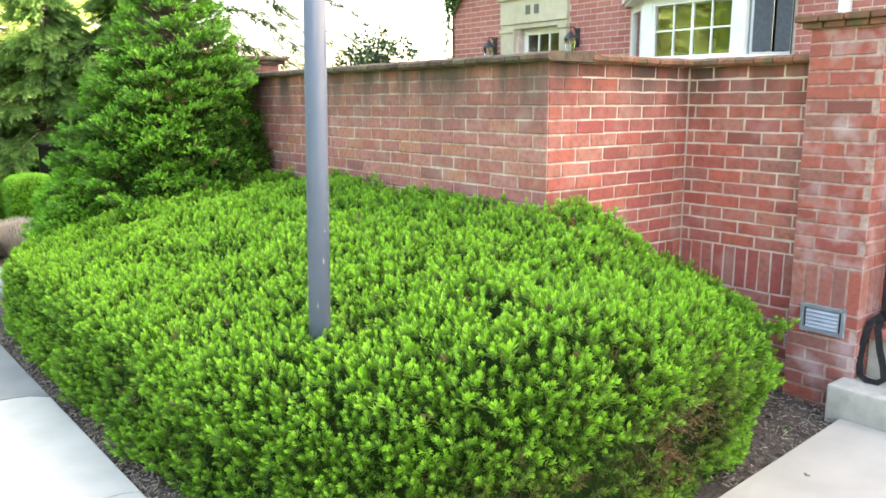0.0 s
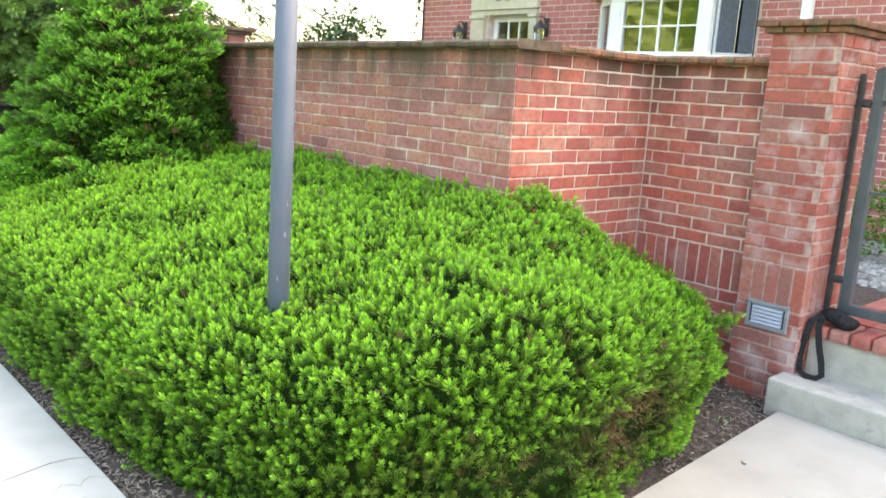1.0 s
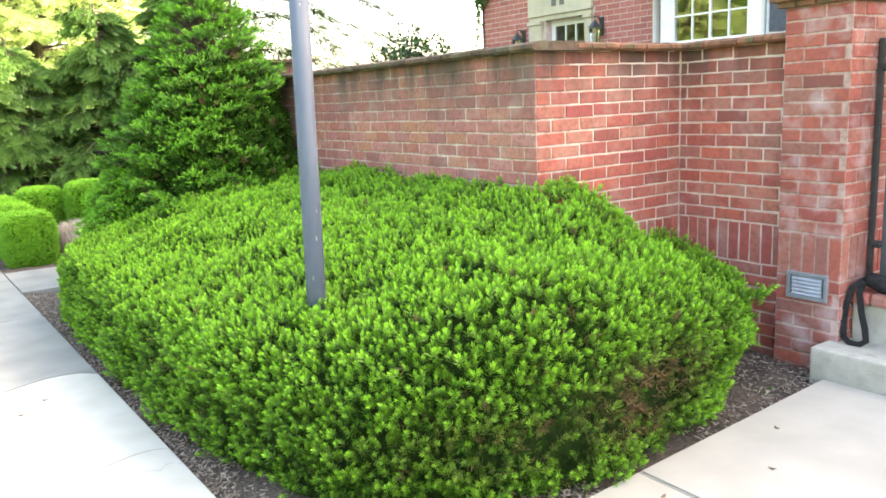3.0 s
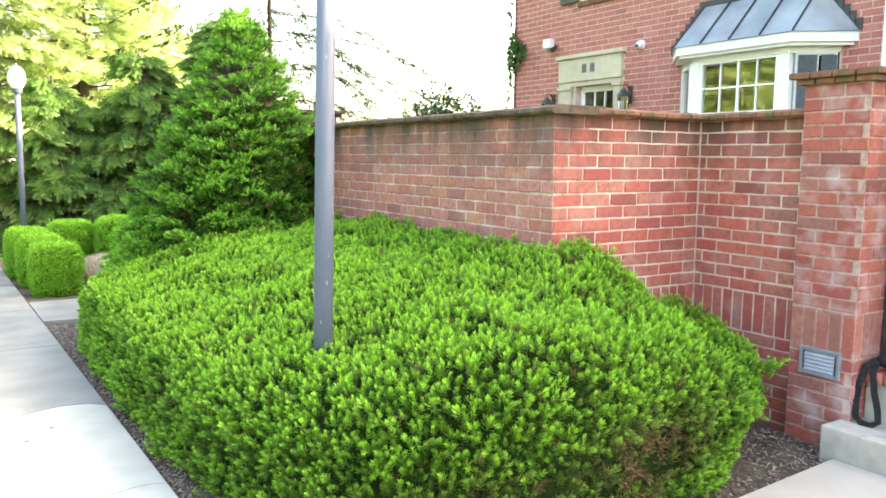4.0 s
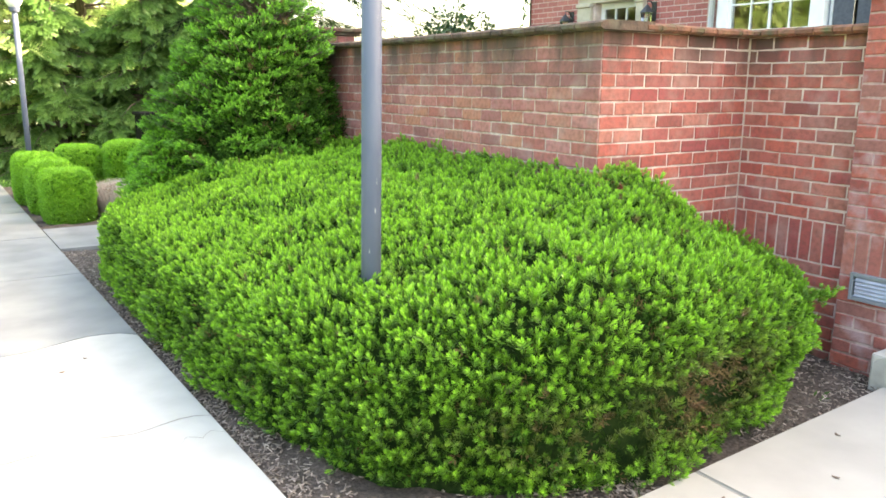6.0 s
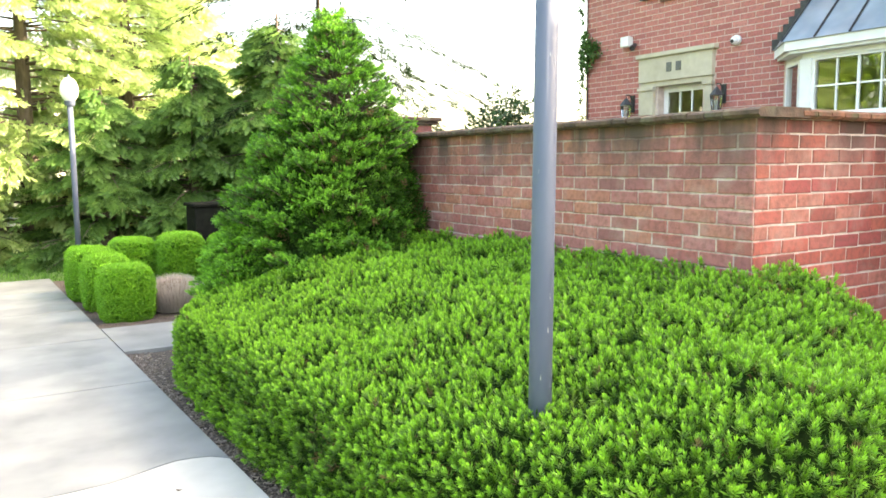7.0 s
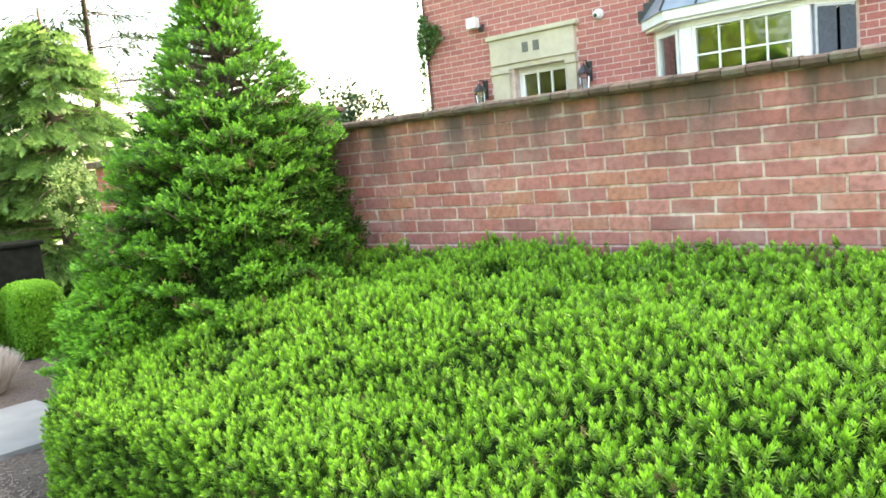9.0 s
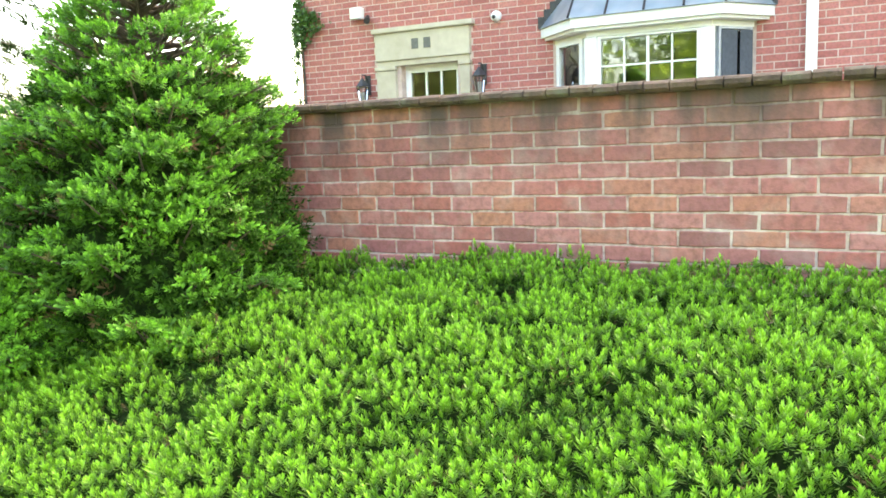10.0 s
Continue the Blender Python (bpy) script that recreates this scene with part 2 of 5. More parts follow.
# needles paled: sunlight on the hemlocks is put into their colour
M_SPRUCE = leaf_material("sun_paled_needles", (0.22, 0.34, 0.12), (0.62, 0.73, 0.33), through=0.62, rough=0.5)
# darker spruce needles stand in for the house's shadow on these trees
M_SPRUCE_SHADED = leaf_material("shaded_spruce_needles", (0.05, 0.115, 0.034), (0.20, 0.36, 0.10), through=0.5, rough=0.5)
M_BROADLEAF = leaf_material("broad_leaves", (0.025, 0.06, 0.018), (0.07, 0.14, 0.04), through=0.2, rough=0.35)
M_IVY = leaf_material("ivy_leaves", (0.04, 0.10, 0.02), (0.11, 0.22, 0.05), through=0.25, rough=0.4)
M_SHADE_TREE = leaf_material("shade_tree_leaves", (0.10, 0.20, 0.025), (0.28, 0.42, 0.05), through=0.5, rough=0.5)
M_GRASS = leaf_material("dry_grass", (0.40, 0.34, 0.29), (0.68, 0.60, 0.54), through=0.2, rough=0.8)
M_LAWNBLADE = leaf_material("grass_blades", (0.05, 0.14, 0.015), (0.12, 0.28, 0.03), through=0.3, rough=0.6)
# near-black cores: shade between the shoots painted as a solid
M_SHADE_CORE = material("painted_shade_core", (0.008, 0.020, 0.005), (0.022, 0.040, 0.010), 30, 1.0, 0.8, 60)
# bark and needles of the open spruce: backlit shade put into the colour
M_BACKLIT_BARK = material("shaded_bark", (0.02, 0.016, 0.012), (0.05, 0.04, 0.032), 18, 0.95, 0.6, 50)
M_WISP_BACKLIT = leaf_material("backlit_spruce_needles", (0.010, 0.024, 0.009), (0.038, 0.075, 0.024), through=0.05, rough=0.7, spec=0.1)
for dull in (M_SHADE_CORE, M_BOXPAINT, M_FABRIC, M_BACKLIT_BARK):
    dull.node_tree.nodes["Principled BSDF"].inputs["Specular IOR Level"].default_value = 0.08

# ---------------------------------------------------------------- building blocks


def empty(name, label="", category="", group="", kind="", at=(0, 0, 0)):
    ob = new(name)
    ob.empty_display_size = 0.1
    ob.location = at
    return tagged(ob, label, category, group, kind)


def finish(bm, name, mat):
    me = bpy.data.meshes.new(name)
    bm.to_mesh(me)
    bm.free()
    me.materials.append(mat)
    return me


def part(name, bm, mat, parent=None, label="", smooth=False):
    """One mesh object from a bmesh (world coordinates), under a thing or a part that stands at the origin."""
    me = finish(bm, name, mat)
    if smooth:
        me.polygons.foreach_set("use_smooth", [True] * len(me.polygons))
    ob = new(name, me)
    if parent:
        ob.parent = parent
        ob.matrix_parent_inverse = base_of(parent).inverted()
    if label:
        ob["label"] = label
    return ob


def base_of(ob):
    m = ob.matrix_basis.copy()
    while ob.parent:
        m = ob.parent.matrix_basis @ ob.matrix_parent_inverse @ m
        ob = ob.parent
    return m


def thing(name, bm, mat, label, category, group="", kind="", smooth=False):
    return tagged(part(name, bm, mat, None, "", smooth), label, category, group, kind)


def box(x0, x1, y0, y1, z0, z1, bevel=0.0, bm=None):
    own = bm is None
    bm = bm or bmesh.new()
    r = bmesh.ops.create_cube(bm, size=1.0, matrix=Matrix.Translation(((x0 + x1) / 2, (y0 + y1) / 2, (z0 + z1) / 2))
                              @ Matrix.Diagonal((abs(x1 - x0), abs(y1 - y0), abs(z1 - z0), 1)))
    if bevel:
        es = list({e for v in r["verts"] for e in v.link_edges})
        bmesh.ops.bevel(bm, geom=es, offset=bevel, segments=2, affect="EDGES", profile=0.6)
    return bm


def cyl(p, q, r0, r1=None, n=16, bm=None, caps=True):
    bm = bm or bmesh.new()
    p, q = Vector(p), Vector(q)
    m = Matrix.Translation((p + q) / 2) @ (q - p).to_track_quat("Z", "Y").to_matrix().to_4x4()
    bmesh.ops.create_cone(bm, cap_ends=caps, segments=n, radius1=r0, radius2=r0 if r1 is None else r1, depth=(q - p).length, matrix=m)
    return bm


def ball(c, r, n=24, bm=None, sz=1.0):
    bm = bm or bmesh.new()
    bmesh.ops.create_uvsphere(bm, u_segments=n, v_segments=n // 2, radius=r, matrix=Matrix.Translation(c) @ Matrix.Diagonal((1, 1, sz, 1)))
    return bm


def tube(points, r, n=8, bm=None):
    """A round bar bent through points."""
    bm = bm or bmesh.new()
    pts = [Vector(p) for p in points]
    rings = []
    for i, p in enumerate(pts):
        d = (pts[min(i + 1, len(pts) - 1)] - pts[max(i - 1, 0)]).normalized()
        u = d.orthogonal().normalized() if abs(d.z) > 0.99 else d.cross(Vector((0, 0, 1))).normalized()
        w = d.cross(u)
        rr = r[i] if isinstance(r, (list, tuple)) else r
        rings.append([bm.verts.new(p + rr * (math.cos(a) * u + math.sin(a) * w)) for a in (2 * math.pi * k / n for k in range(n))])
    for a, b in zip(rings, rings[1:]):
        for k in range(n):
            bm.faces.new((a[k], a[(k + 1) % n], b[(k + 1) % n], b[k]))
    bm.faces.new(rings[0][::-1])
    bm.faces.new(rings[-1])
    return bm


def prism(outline, z0, z1, bm=None):
    bm = bm or bmesh.new()
    lo = [bm.verts.new((x, y, z0)) for x, y in outline]
    hi = [bm.verts.new((x, y, z1)) for x, y in outline]
    k = len(lo)
    for i in range(k):
        bm.faces.new((lo[i], lo[(i + 1) % k], hi[(i + 1) % k], hi[i]))
    bm.faces.new(hi)
    bm.faces.new(lo[::-1])
    bmesh.ops.recalc_face_normals(bm, faces=bm.faces)
    return bm


def quads_mesh(name, verts, quads, mat, tone=None, dead=None):
    me = bpy.data.meshes.new(name)
    verts, quads = np.asarray(verts, np.float32), np.asarray(quads, np.int32)
    me.vertices.add(len(verts))
    me.vertices.foreach_set("co", verts.ravel())
    me.loops.add(quads.size)
    me.loops.foreach_set("vertex_index", quads.ravel())
    me.polygons.add(len(quads))
    me.polygons.foreach_set("loop_start", np.arange(0, quads.size, 4, dtype=np.int32))
    me.update(calc_edges=True)
    for key, data in (("tone", tone), ("dead", dead)):
        if data is not None:
            me.attributes.new(key, "FLOAT", "POINT").data.foreach_set("value", np.asarray(data, np.float32))
    me.materials.append(mat)
    return me


RNG = np.random.default_rng(7)


def frames_along(direction, rng):
    """Rotation matrices that carry +z to each direction, with a random turn round it."""
    d = direction / np.linalg.norm(direction, axis=1, keepdims=True)
    ref = np.where(np.abs(d[:, 2:3]) < 0.9, np.array([[0, 0, 1.0]]), np.array([[1.0, 0, 0]]))
    u = np.cross(ref, d)
    u /= np.linalg.norm(u, axis=1, keepdims=True)
    w = np.cross(d, u)
    a = rng.uniform(0, 2 * math.pi, len(d))[:, None]
    return np.stack([u * np.cos(a) + w * np.sin(a), w * np.cos(a) - u * np.sin(a), d], axis=2)


def sprig(needles, length, leaf, width, lift, rng, flat=False, curl=0.25):
    """Needles round a shoot that grows along +z: vertices (4 each) and the height of each along the shoot (0 to 1)."""
    out, h = [], []
    for k in range(needles):
        s = (k + 0.5) / needles
        a = (k * 2.39996) if not flat else (0 if k % 2 else math.pi) + rng.uniform(-0.35, 0.35)
        up = lift * (0.55 + 0.9 * s) + rng.uniform(-0.15, 0.15)
        ll = leaf * (1.0 - 0.35 * s ** 3) * rng.uniform(0.8, 1.15)
        radial = np.array([math.cos(a), math.sin(a), 0.0])
        d = radial * math.cos(up) + np.array([0, 0, math.sin(up)])
        side = np.cross(d, [0, 0, 1.0])
        side /= np.linalg.norm(side) + 1e-9
        p = np.array([0, 0, s * length])
        mid = p + d * ll * 0.55 + np.array([0, 0, curl * ll * 0.1])
        tip = p + d * ll + np.array([0, 0, curl * ll * 0.5])
        out += [p, mid + side * width / 2, tip, mid - side * width / 2]
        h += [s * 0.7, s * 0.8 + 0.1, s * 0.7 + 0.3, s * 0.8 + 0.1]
    return np.array(out), np.array(h)


def tuft(needles, length, leaf, width, rng):
    """A fresh upright shoot along +z: short needles in a brush, spreading below and closing at the tip."""
    out, h = [], []
    for k in range(needles):
        s = (k + 0.5) / needles
        a = k * 2.39996 + rng.uniform(-0.3, 0.3)
        up = 0.45 + 0.75 * s + rng.uniform(-0.18, 0.18)
        ll = leaf * (1.1 - 0.4 * s ** 2) * rng.uniform(0.8, 1.15)
        d = np.array([math.cos(a) * math.cos(up), math.sin(a) * math.cos(up), math.sin(up)])
        side = np.cross(d, [0, 0, 1.0])
        side /= np.linalg.norm(side) + 1e-9
        p = np.array([0, 0, s * length])
        mid = p + d * ll * 0.6
        tip = p + d * ll + np.array([0, 0, 0.12 * ll])
        out += [p, mid + side * width / 2, tip, mid - side * width / 2]
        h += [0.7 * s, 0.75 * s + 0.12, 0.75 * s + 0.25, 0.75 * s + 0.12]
    return np.array(out), np.array(h)


def scatter(name, places, ways, sizes, mat, templates, tone, dead, parent, rng, kind="stuff", label="", contrast=0.8):
    """One joined mesh of shoots at the places, pointing along the ways."""
    turn = frames_along(ways, rng)
    pick = rng.integers(0, len(templates), len(places))
    vs, tn, dd = [], [], []
    for k, (tv, th) in enumerate(templates):
        sel = pick == k
        if not sel.any():
            continue
        v = np.einsum("nij,kj->nki", turn[sel], tv) * sizes[sel][:, None, None] + places[sel][:, None, :]
        vs.append(v.reshape(-1, 3))
        # bases of shoots darkened: shade between shoots put into the tone
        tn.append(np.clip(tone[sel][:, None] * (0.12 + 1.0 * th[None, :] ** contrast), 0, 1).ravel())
        dd.append(np.repeat(dead[sel], len(tv)))
    verts = np.concatenate(vs)
    quads = np.arange(len(verts)).reshape(-1, 4)
    ob = new(name, quads_mesh(name, verts, quads, mat, np.concatenate(tn), np.concatenate(dd)))
    if parent:
        ob.parent = parent
        ob.matrix_parent_inverse = base_of(parent).inverted()
    tagged(ob, label, "", "", kind)
    return ob


def smooth_noise(p, scale, seed):
    """A cheap smooth field of about -1 to 1."""
    r = np.random.default_rng(seed)
    out = np.zeros(len(p))
    for k in range(6):
        d = r.normal(size=3)
        d *= scale * r.uniform(0.6, 1.8) / np.linalg.norm(d)
        out += np.sin(p @ d + r.uniform(0, 6.28))
    return out / 3.0


# brickwork ------------------------------------------------------
COURSE, BRICK, JOINT = 0.0677, 0.2032, 0.010
_brick_meshes = {}


def bond(length, z0, z1, start=0.0, pitch=BRICK, course=COURSE, holes=(), shift=0.5, first=0):
    """Running bond: rectangles (u0, u1, z0, z1) of the bricks on a face, joints left out, clear of the holes."""
    out, row, z = [], first, z0
    while z < z1 - 0.02:
        top = min(z + course, z1)
        u = start - (pitch * shift if row % 2 else 0.0)
        while u > 1e-6:
            u -= pitch
        while u < length - 1e-6:
            a, b = max(u, 0.0), min(u + pitch, length)
            spans = [(a + JOINT / 2, b - JOINT / 2)]
            for h0, h1, k0, k1 in holes:
                if z + course / 2 > k0 and z + course / 2 < k1:
                    nxt = []
                    for p, q in spans:
                        if q <= h0 or p >= h1:
                            nxt.append((p, q))
                        else:
                            nxt += [(p, h0)] if h0 - p > 0.01 else []
                            nxt += [(h1, q)] if q - h1 > 0.01 else []
                    spans = nxt
            out += [(p, q, z + JOINT / 2, top - JOINT / 2) for p, q in spans if q - p > 0.025]
            u += pitch
        z += course
        row += 1
    return out


def brick_mesh(w, h, mat, depth=0.03, kind=0):
    """A brick with worn, slightly uneven arrises; kind picks one of several shapes."""
    key = (round(w, 3), round(h, 3), mat.name, depth, kind)
    if key not in _brick_meshes:
        r = random.Random(kind * 77 + int(w * 1000))
        c = 0.0035
        w, h = key[0], key[1]
        n = 4 if w > 0.12 else 2
        us = [k / n for k in range(n + 1)]
        wob = [r.uniform(-0.0022, 0.0016) for _ in us], [r.uniform(-0.0016, 0.0022) for _ in us]
        back, rim, face = [], [], []
        loop = [(u, 0) for u in us] + [(u, 1) for u in us[::-1]]
        for u, t in loop:
            k = us.index(u)
            x = w * u + (r.uniform(-0.0018, 0.0018) if u in (0.0, 1.0) else 0.0)
            z = h * t + wob[t][k]
            back.append((x, 0, z))
            rim.append((x, -depth + c, z))
            face.append((x + (c if u == 0 else -c if u == 1 else 0), -depth + r.uniform(-0.0006, 0.0008), z + (c if t == 0 else -c)))
        v, m = back + rim + face, len(loop)
        fs = []
        for k in range(m):
            q = (k + 1) % m
            fs += [(k, q, m + q, m + k), (m + k, m + q, 2 * m + q, 2 * m + k)]
        fs.append(tuple(range(2 * m, 3 * m)))
        me = bpy.data.meshes.new("brick")
        me.from_pydata(v, [], fs)
        me.materials.append(mat)
        _brick_meshes[key] = me
    return _brick_meshes[key]


def lay_bricks(rects, origin, turn, mat, parent, rng, name="brick"):
    """A brick for each rectangle; the face runs from origin along local x (turned about z), its outside is local -y."""
    for u0, u1, z0, z1 in rects:
        ob = new(name, brick_mesh(u1 - u0, z1 - z0, mat, kind=int(rng.integers(0, 6))))
        ob.matrix_basis = pose(*origin, 0, 0, turn) @ pose(u0, 0.024 - rng.uniform(0, 0.004), z0 + rng.normal() * 0.0008, rng.normal() * 0.3, rng.normal() * 0.35, rng.normal() * 0.3)
        ob.parent = parent


def brick_sheet(name, rects, origin, turn, mat, parent, depth=0.03):
    """The same, joined into one mesh."""
    m = pose(*origin, 0, 0, turn)
    vs, fs = [], []
    for u0, u1, z0, z1 in rects:
        b, c = len(vs), 0.003
        d = -0.0015 - random.uniform(0, 0.002)
        pts = [(u0, 0.02, z0), (u1, 0.02, z0), (u1, 0.02, z1), (u0, 0.02, z1), (u0, d, z0), (u1, d, z0), (u1, d, z1), (u0, d, z1)]
        vs += [m @ Vector(p) for p in pts]
        fs += [(b + 4, b + 5, b + 6, b + 7), (b, b + 1, b + 5, b + 4), (b + 1, b + 2, b + 6, b + 5), (b + 2, b + 3, b + 7, b + 6), (b + 3, b, b + 4, b + 7)]
    me = bpy.data.meshes.new(name)
    me.from_pydata(vs, [], fs)
    me.materials.append(mat)
    ob = new(name, me)
    ob.parent = parent
    ob.matrix_parent_inverse = base_of(parent).inverted()
    return tagged(ob, "", "", "", "stuff")

# ---------------------------------------------------------------- ground and paving
WX, WY, RX, PX, HX = 3.035, 2.80, 4.172, 4.05, 7.505     # faces of the walls, the pier and the house


def edge(y):
    """The pavement's edge towards the bed."""
    return 1.174 - 0.0265 * y


thing("ground", box(-160, 160, -160, 160, -0.4, -0.07), M_LAWN, "flat lawn ground reaching the horizon", "ground", kind="structure")

pavement = empty("pavement", "pale concrete pavement slabs with a grey worn stretch and a crack", "pavement", kind="structure")
joints = [-6.0, -4.0, -2.2, -0.4, 1.42, 4.33, 6.02, 7.62, 9.2, 10.7, 11.85]


def joint_line(y, back=False):
    """Points along a joint across the pavement; the newer pour ends in an uneven, rounded line."""
    pts = []
    for u in np.linspace(-2.0, 0.0, 26):
        x = edge(y) + u
        bend = 0.0
        if abs(y - 4.33) < 0.1:
            bend = np.interp(x, (-0.9, 0.3, 0.52, 0.66, 0.8, 0.93, 1.0, 1.06), (-0.02, -0.04, -0.02, 0.04, 0.10, 0.09, 0.06, -0.01))
        pts.append((x, y + bend))
    return pts[::-1] if back else pts


for y0, y1 in zip(joints, joints[1:]):
    g = 0.0025 if y0 > 4 else 0.005
    bm = prism(joint_line(y0 + g) + joint_line(y1 - g, True), -0.12, 0.0)
    bmesh.ops.bevel(bm, geom=[e for e in bm.edges if all(v.co.z > -0.01 for v in e.verts)], offset=0.004, segments=2, affect="EDGES")
    part("slab", bm, M_CONCRETE if y1 < 4.4 else M_CONCRETE_OLD, pavement)
for y0, k, x0 in ((3.02, 1, -0.84), (2.84, 2, 0.62)):
    pts = [(x0 + (edge(3) - x0) * i / 30, y0 + 0.02 * math.sin(i * 0.9 + k) + 0.02 * math.sin(i * 0.31) + random.uniform(-0.012, 0.012)) for i in range(31)]
    w = 0.0026 if k == 1 else 0.0016
    bm = bmesh.new()
    up = [bm.verts.new((x, y + w * random.uniform(0.2, 1.4), 0.0012)) for x, y in pts]
    lo = [bm.verts.new((x, y - w * random.uniform(0.2, 1.4), 0.0012)) for x, y in pts]
    for i in range(30):
        bm.faces.new((lo[i], lo[i + 1], up[i + 1], up[i]))
    part("crack", bm, M_CRACK, pavement)
spur = prism([(edge(7.02) + 0.01, 7.02), (1.9, 7.0), (1.9, 8.06), (edge(8.07) + 0.01, 8.07)], -0.12, -0.004)
part("slab", spur, M_CONCRETE_OLD, pavement)

walkway = empty("walkway", "buff concrete walkway of broad slabs leading to the steps", "walkway", kind="structure")
for x0, x1 in ((1.16, 2.462), (2.470, 3.888)):
    def lip(x):
        return 1.535 + 0.058 * (x - 1.16)
    bm = prism([(x0, -1.2), (x1, -1.2), (x1, lip(x1)), (x0, lip(x0))], -0.12, 0.0)
    bmesh.ops.bevel(bm, geom=[e for e in bm.edges if all(v.co.z > -0.01 for v in e.verts)], offset=0.008, segments=2, affect="EDGES")
    part("slab", bm, M_WALKWAY, walkway)
part("slab", box(2.47, 6.0, -3.0, -1.21, -0.12, 0.0), M_WALKWAY, walkway)

# mulch beds: an uneven sheet, and loose chips on it
def bed(name, x0, x1, y0, y1, label, n=40):
    bm = bmesh.new()
    bmesh.ops.create_grid(bm, x_segments=n, y_segments=n * 2, size=0.5)
    for v in bm.verts:
        y = y0 + (v.co.y + 0.5) * (y1 - y0)
        a = x0 if x0 is not None else edge(y) + 0.008
        x = a + (v.co.x + 0.5) * (x1 - a)
        v.co = (x, y, -0.035 + 0.022 * noise.noise((x * 7, y * 7, 0)) + 0.012 * noise.noise((x * 25, y * 25, 3)))
    return thing(name, bm, M_MULCH, label, "mulch bed", kind="structure")


bed("ground_bed", None, 4.10, 1.5, 7.02, "brown shredded mulch bed round the hedge")
bed("ground_bed", None, 3.4, 8.06, 11.8, "brown mulch bed round the clipped shrubs")


def chips(n, inside, rng, name, mat, lo, hi, z):
    vs = []
    k = 0
    while k < n:
        x, y = inside(rng)
        L, W, T = rng.uniform(lo, hi), rng.uniform(0.003, 0.008), rng.uniform(0.002, 0.005)
        m = np.array(pose(x, y, z + rng.uniform(-0.008, 0.014), rng.normal() * 20, rng.normal() * 20, rng.uniform(0, 360)))
        for sx, sy, sz in ((-1, -1, 0), (1, -.6, 0), (1, .6, 0), (-1, 1, 0), (-1, -.7, 1), (1, -.4, 1), (1, .4, 1), (-1, .7, 1)):
            vs.append(m[:3, :3] @ np.array([sx * L / 2, sy * W / 2, sz * T]) + m[:3, 3])
        k += 1
    idx = np.array([(4, 5, 6, 7), (0, 1, 5, 4), (1, 2, 6, 5), (2, 3, 7, 6), (3, 0, 4, 7)])
    quads = (np.arange(n)[:, None, None] * 8 + idx[None]).reshape(-1, 4)
    return tagged(new(name, quads_mesh(name, vs, quads, mat)), "loose shredded bark chips lying on the mulch bed", "mulch", kind="stuff")


def strip(rng):
    r = rng.uniform()
    if r < 0.5:
        y = rng.uniform(1.6, 7.0)
        return edge(y) + abs(rng.normal()) * 0.11 + 0.01, y
    if r < 0.72:
        x = rng.uniform(1.15, 2.3)
        return x, 1.55 + 0.058 * (x - 1.16) + abs(rng.normal()) * 0.2
    x = rng.uniform(2.9, 4.05)
    return x, 1.55 + 0.058 * (x - 1.16) + rng.uniform(0.0, 0.9)


chips(6500, strip, np.random.default_rng(3), "mulch_chips", M_CHIP, 0.009, 0.034, -0.03)

# ---------------------------------------------------------------- garden wall
rng_b = np.random.default_rng(11)
SOL0, SOL1 = 0.452, 0.679                                      # soldier course


def coping(parent, p, q, out, mat, depth=0.30, z=1.650, over=0.065, pitch=0.1016, name="coping_brick"):
    """A row of bull-nosed bricks on edge along p-q; out: unit vector to the outside."""
    p, q, o = Vector((*p, 0)), Vector((*q, 0)), Vector((*out, 0))
    d = (q - p).normalized()
    n = round((q - p).length / pitch)
    step = (q - p).length / n
    prof = [(-over + 0.012, 0), (-over - 0.004, 0.012), (-over - 0.004, 0.03), (-over + 0.012, 0.039), (-over + 0.05, 0.046), (depth, 0.046), (depth, 0)]
    for k in range(n):
        bm = bmesh.new()
        a, b = p + d * (step * k + 0.003), p + d * (step * (k + 1) - 0.003)
        lift = random.uniform(-0.002, 0.003)
        push = random.uniform(-0.004, 0.004)
        rings = [[bm.verts.new(e - o * (u + push) + Vector((0, 0, z + w + lift))) for u, w in prof] for e in (a, b)]
        for i in range(len(prof)):
            j = (i + 1) % len(prof)
            bm.faces.new((rings[0][i], rings[0][j], rings[1][j], rings[1][i]))
        bm.faces.new(rings[0][::-1])
        bm.faces.new(rings[1])
        bmesh.ops.recalc_face_normals(bm, faces=bm.faces)
        part(name, bm, mat, parent)


def soldier(length, start=0.0, pitch=0.0677, z0=SOL0, z1=SOL1):
    n = int((length - start) / pitch)
    step = (length - start) / n
    return [(start + step * k + 0.005, start + step * (k + 1) - 0.005, z0 + 0.005, z1 - 0.005) for k in range(n)]


wall_1 = thing("wall_1", box(WX + 0.003, WX + 0.24, WY + 0.003, 6.27, -0.1, 1.652), M_MORTAR_DULL,
               "weathered rosy brick garden wall with dark runs under its coping", "brick wall", kind="structure")
wall_2 = thing("wall_2", box(WX + 0.24, RX + 0.24, WY + 0.003, WY + 0.24, -0.1, 1.652), M_MORTAR,
               "red brick return of the garden wall with pale mortar", "brick wall", kind="structure")
wall_3 = thing("wall_3", box(RX + 0.003, RX + 0.24, 2.03, WY + 0.003, -0.1, 1.652), M_MORTAR,
               "recessed red brick wall beside the gate pier", "brick wall", kind="structure")
L1 = 6.27 - WY
top_c = (1.652 - SOL1) / 14.0
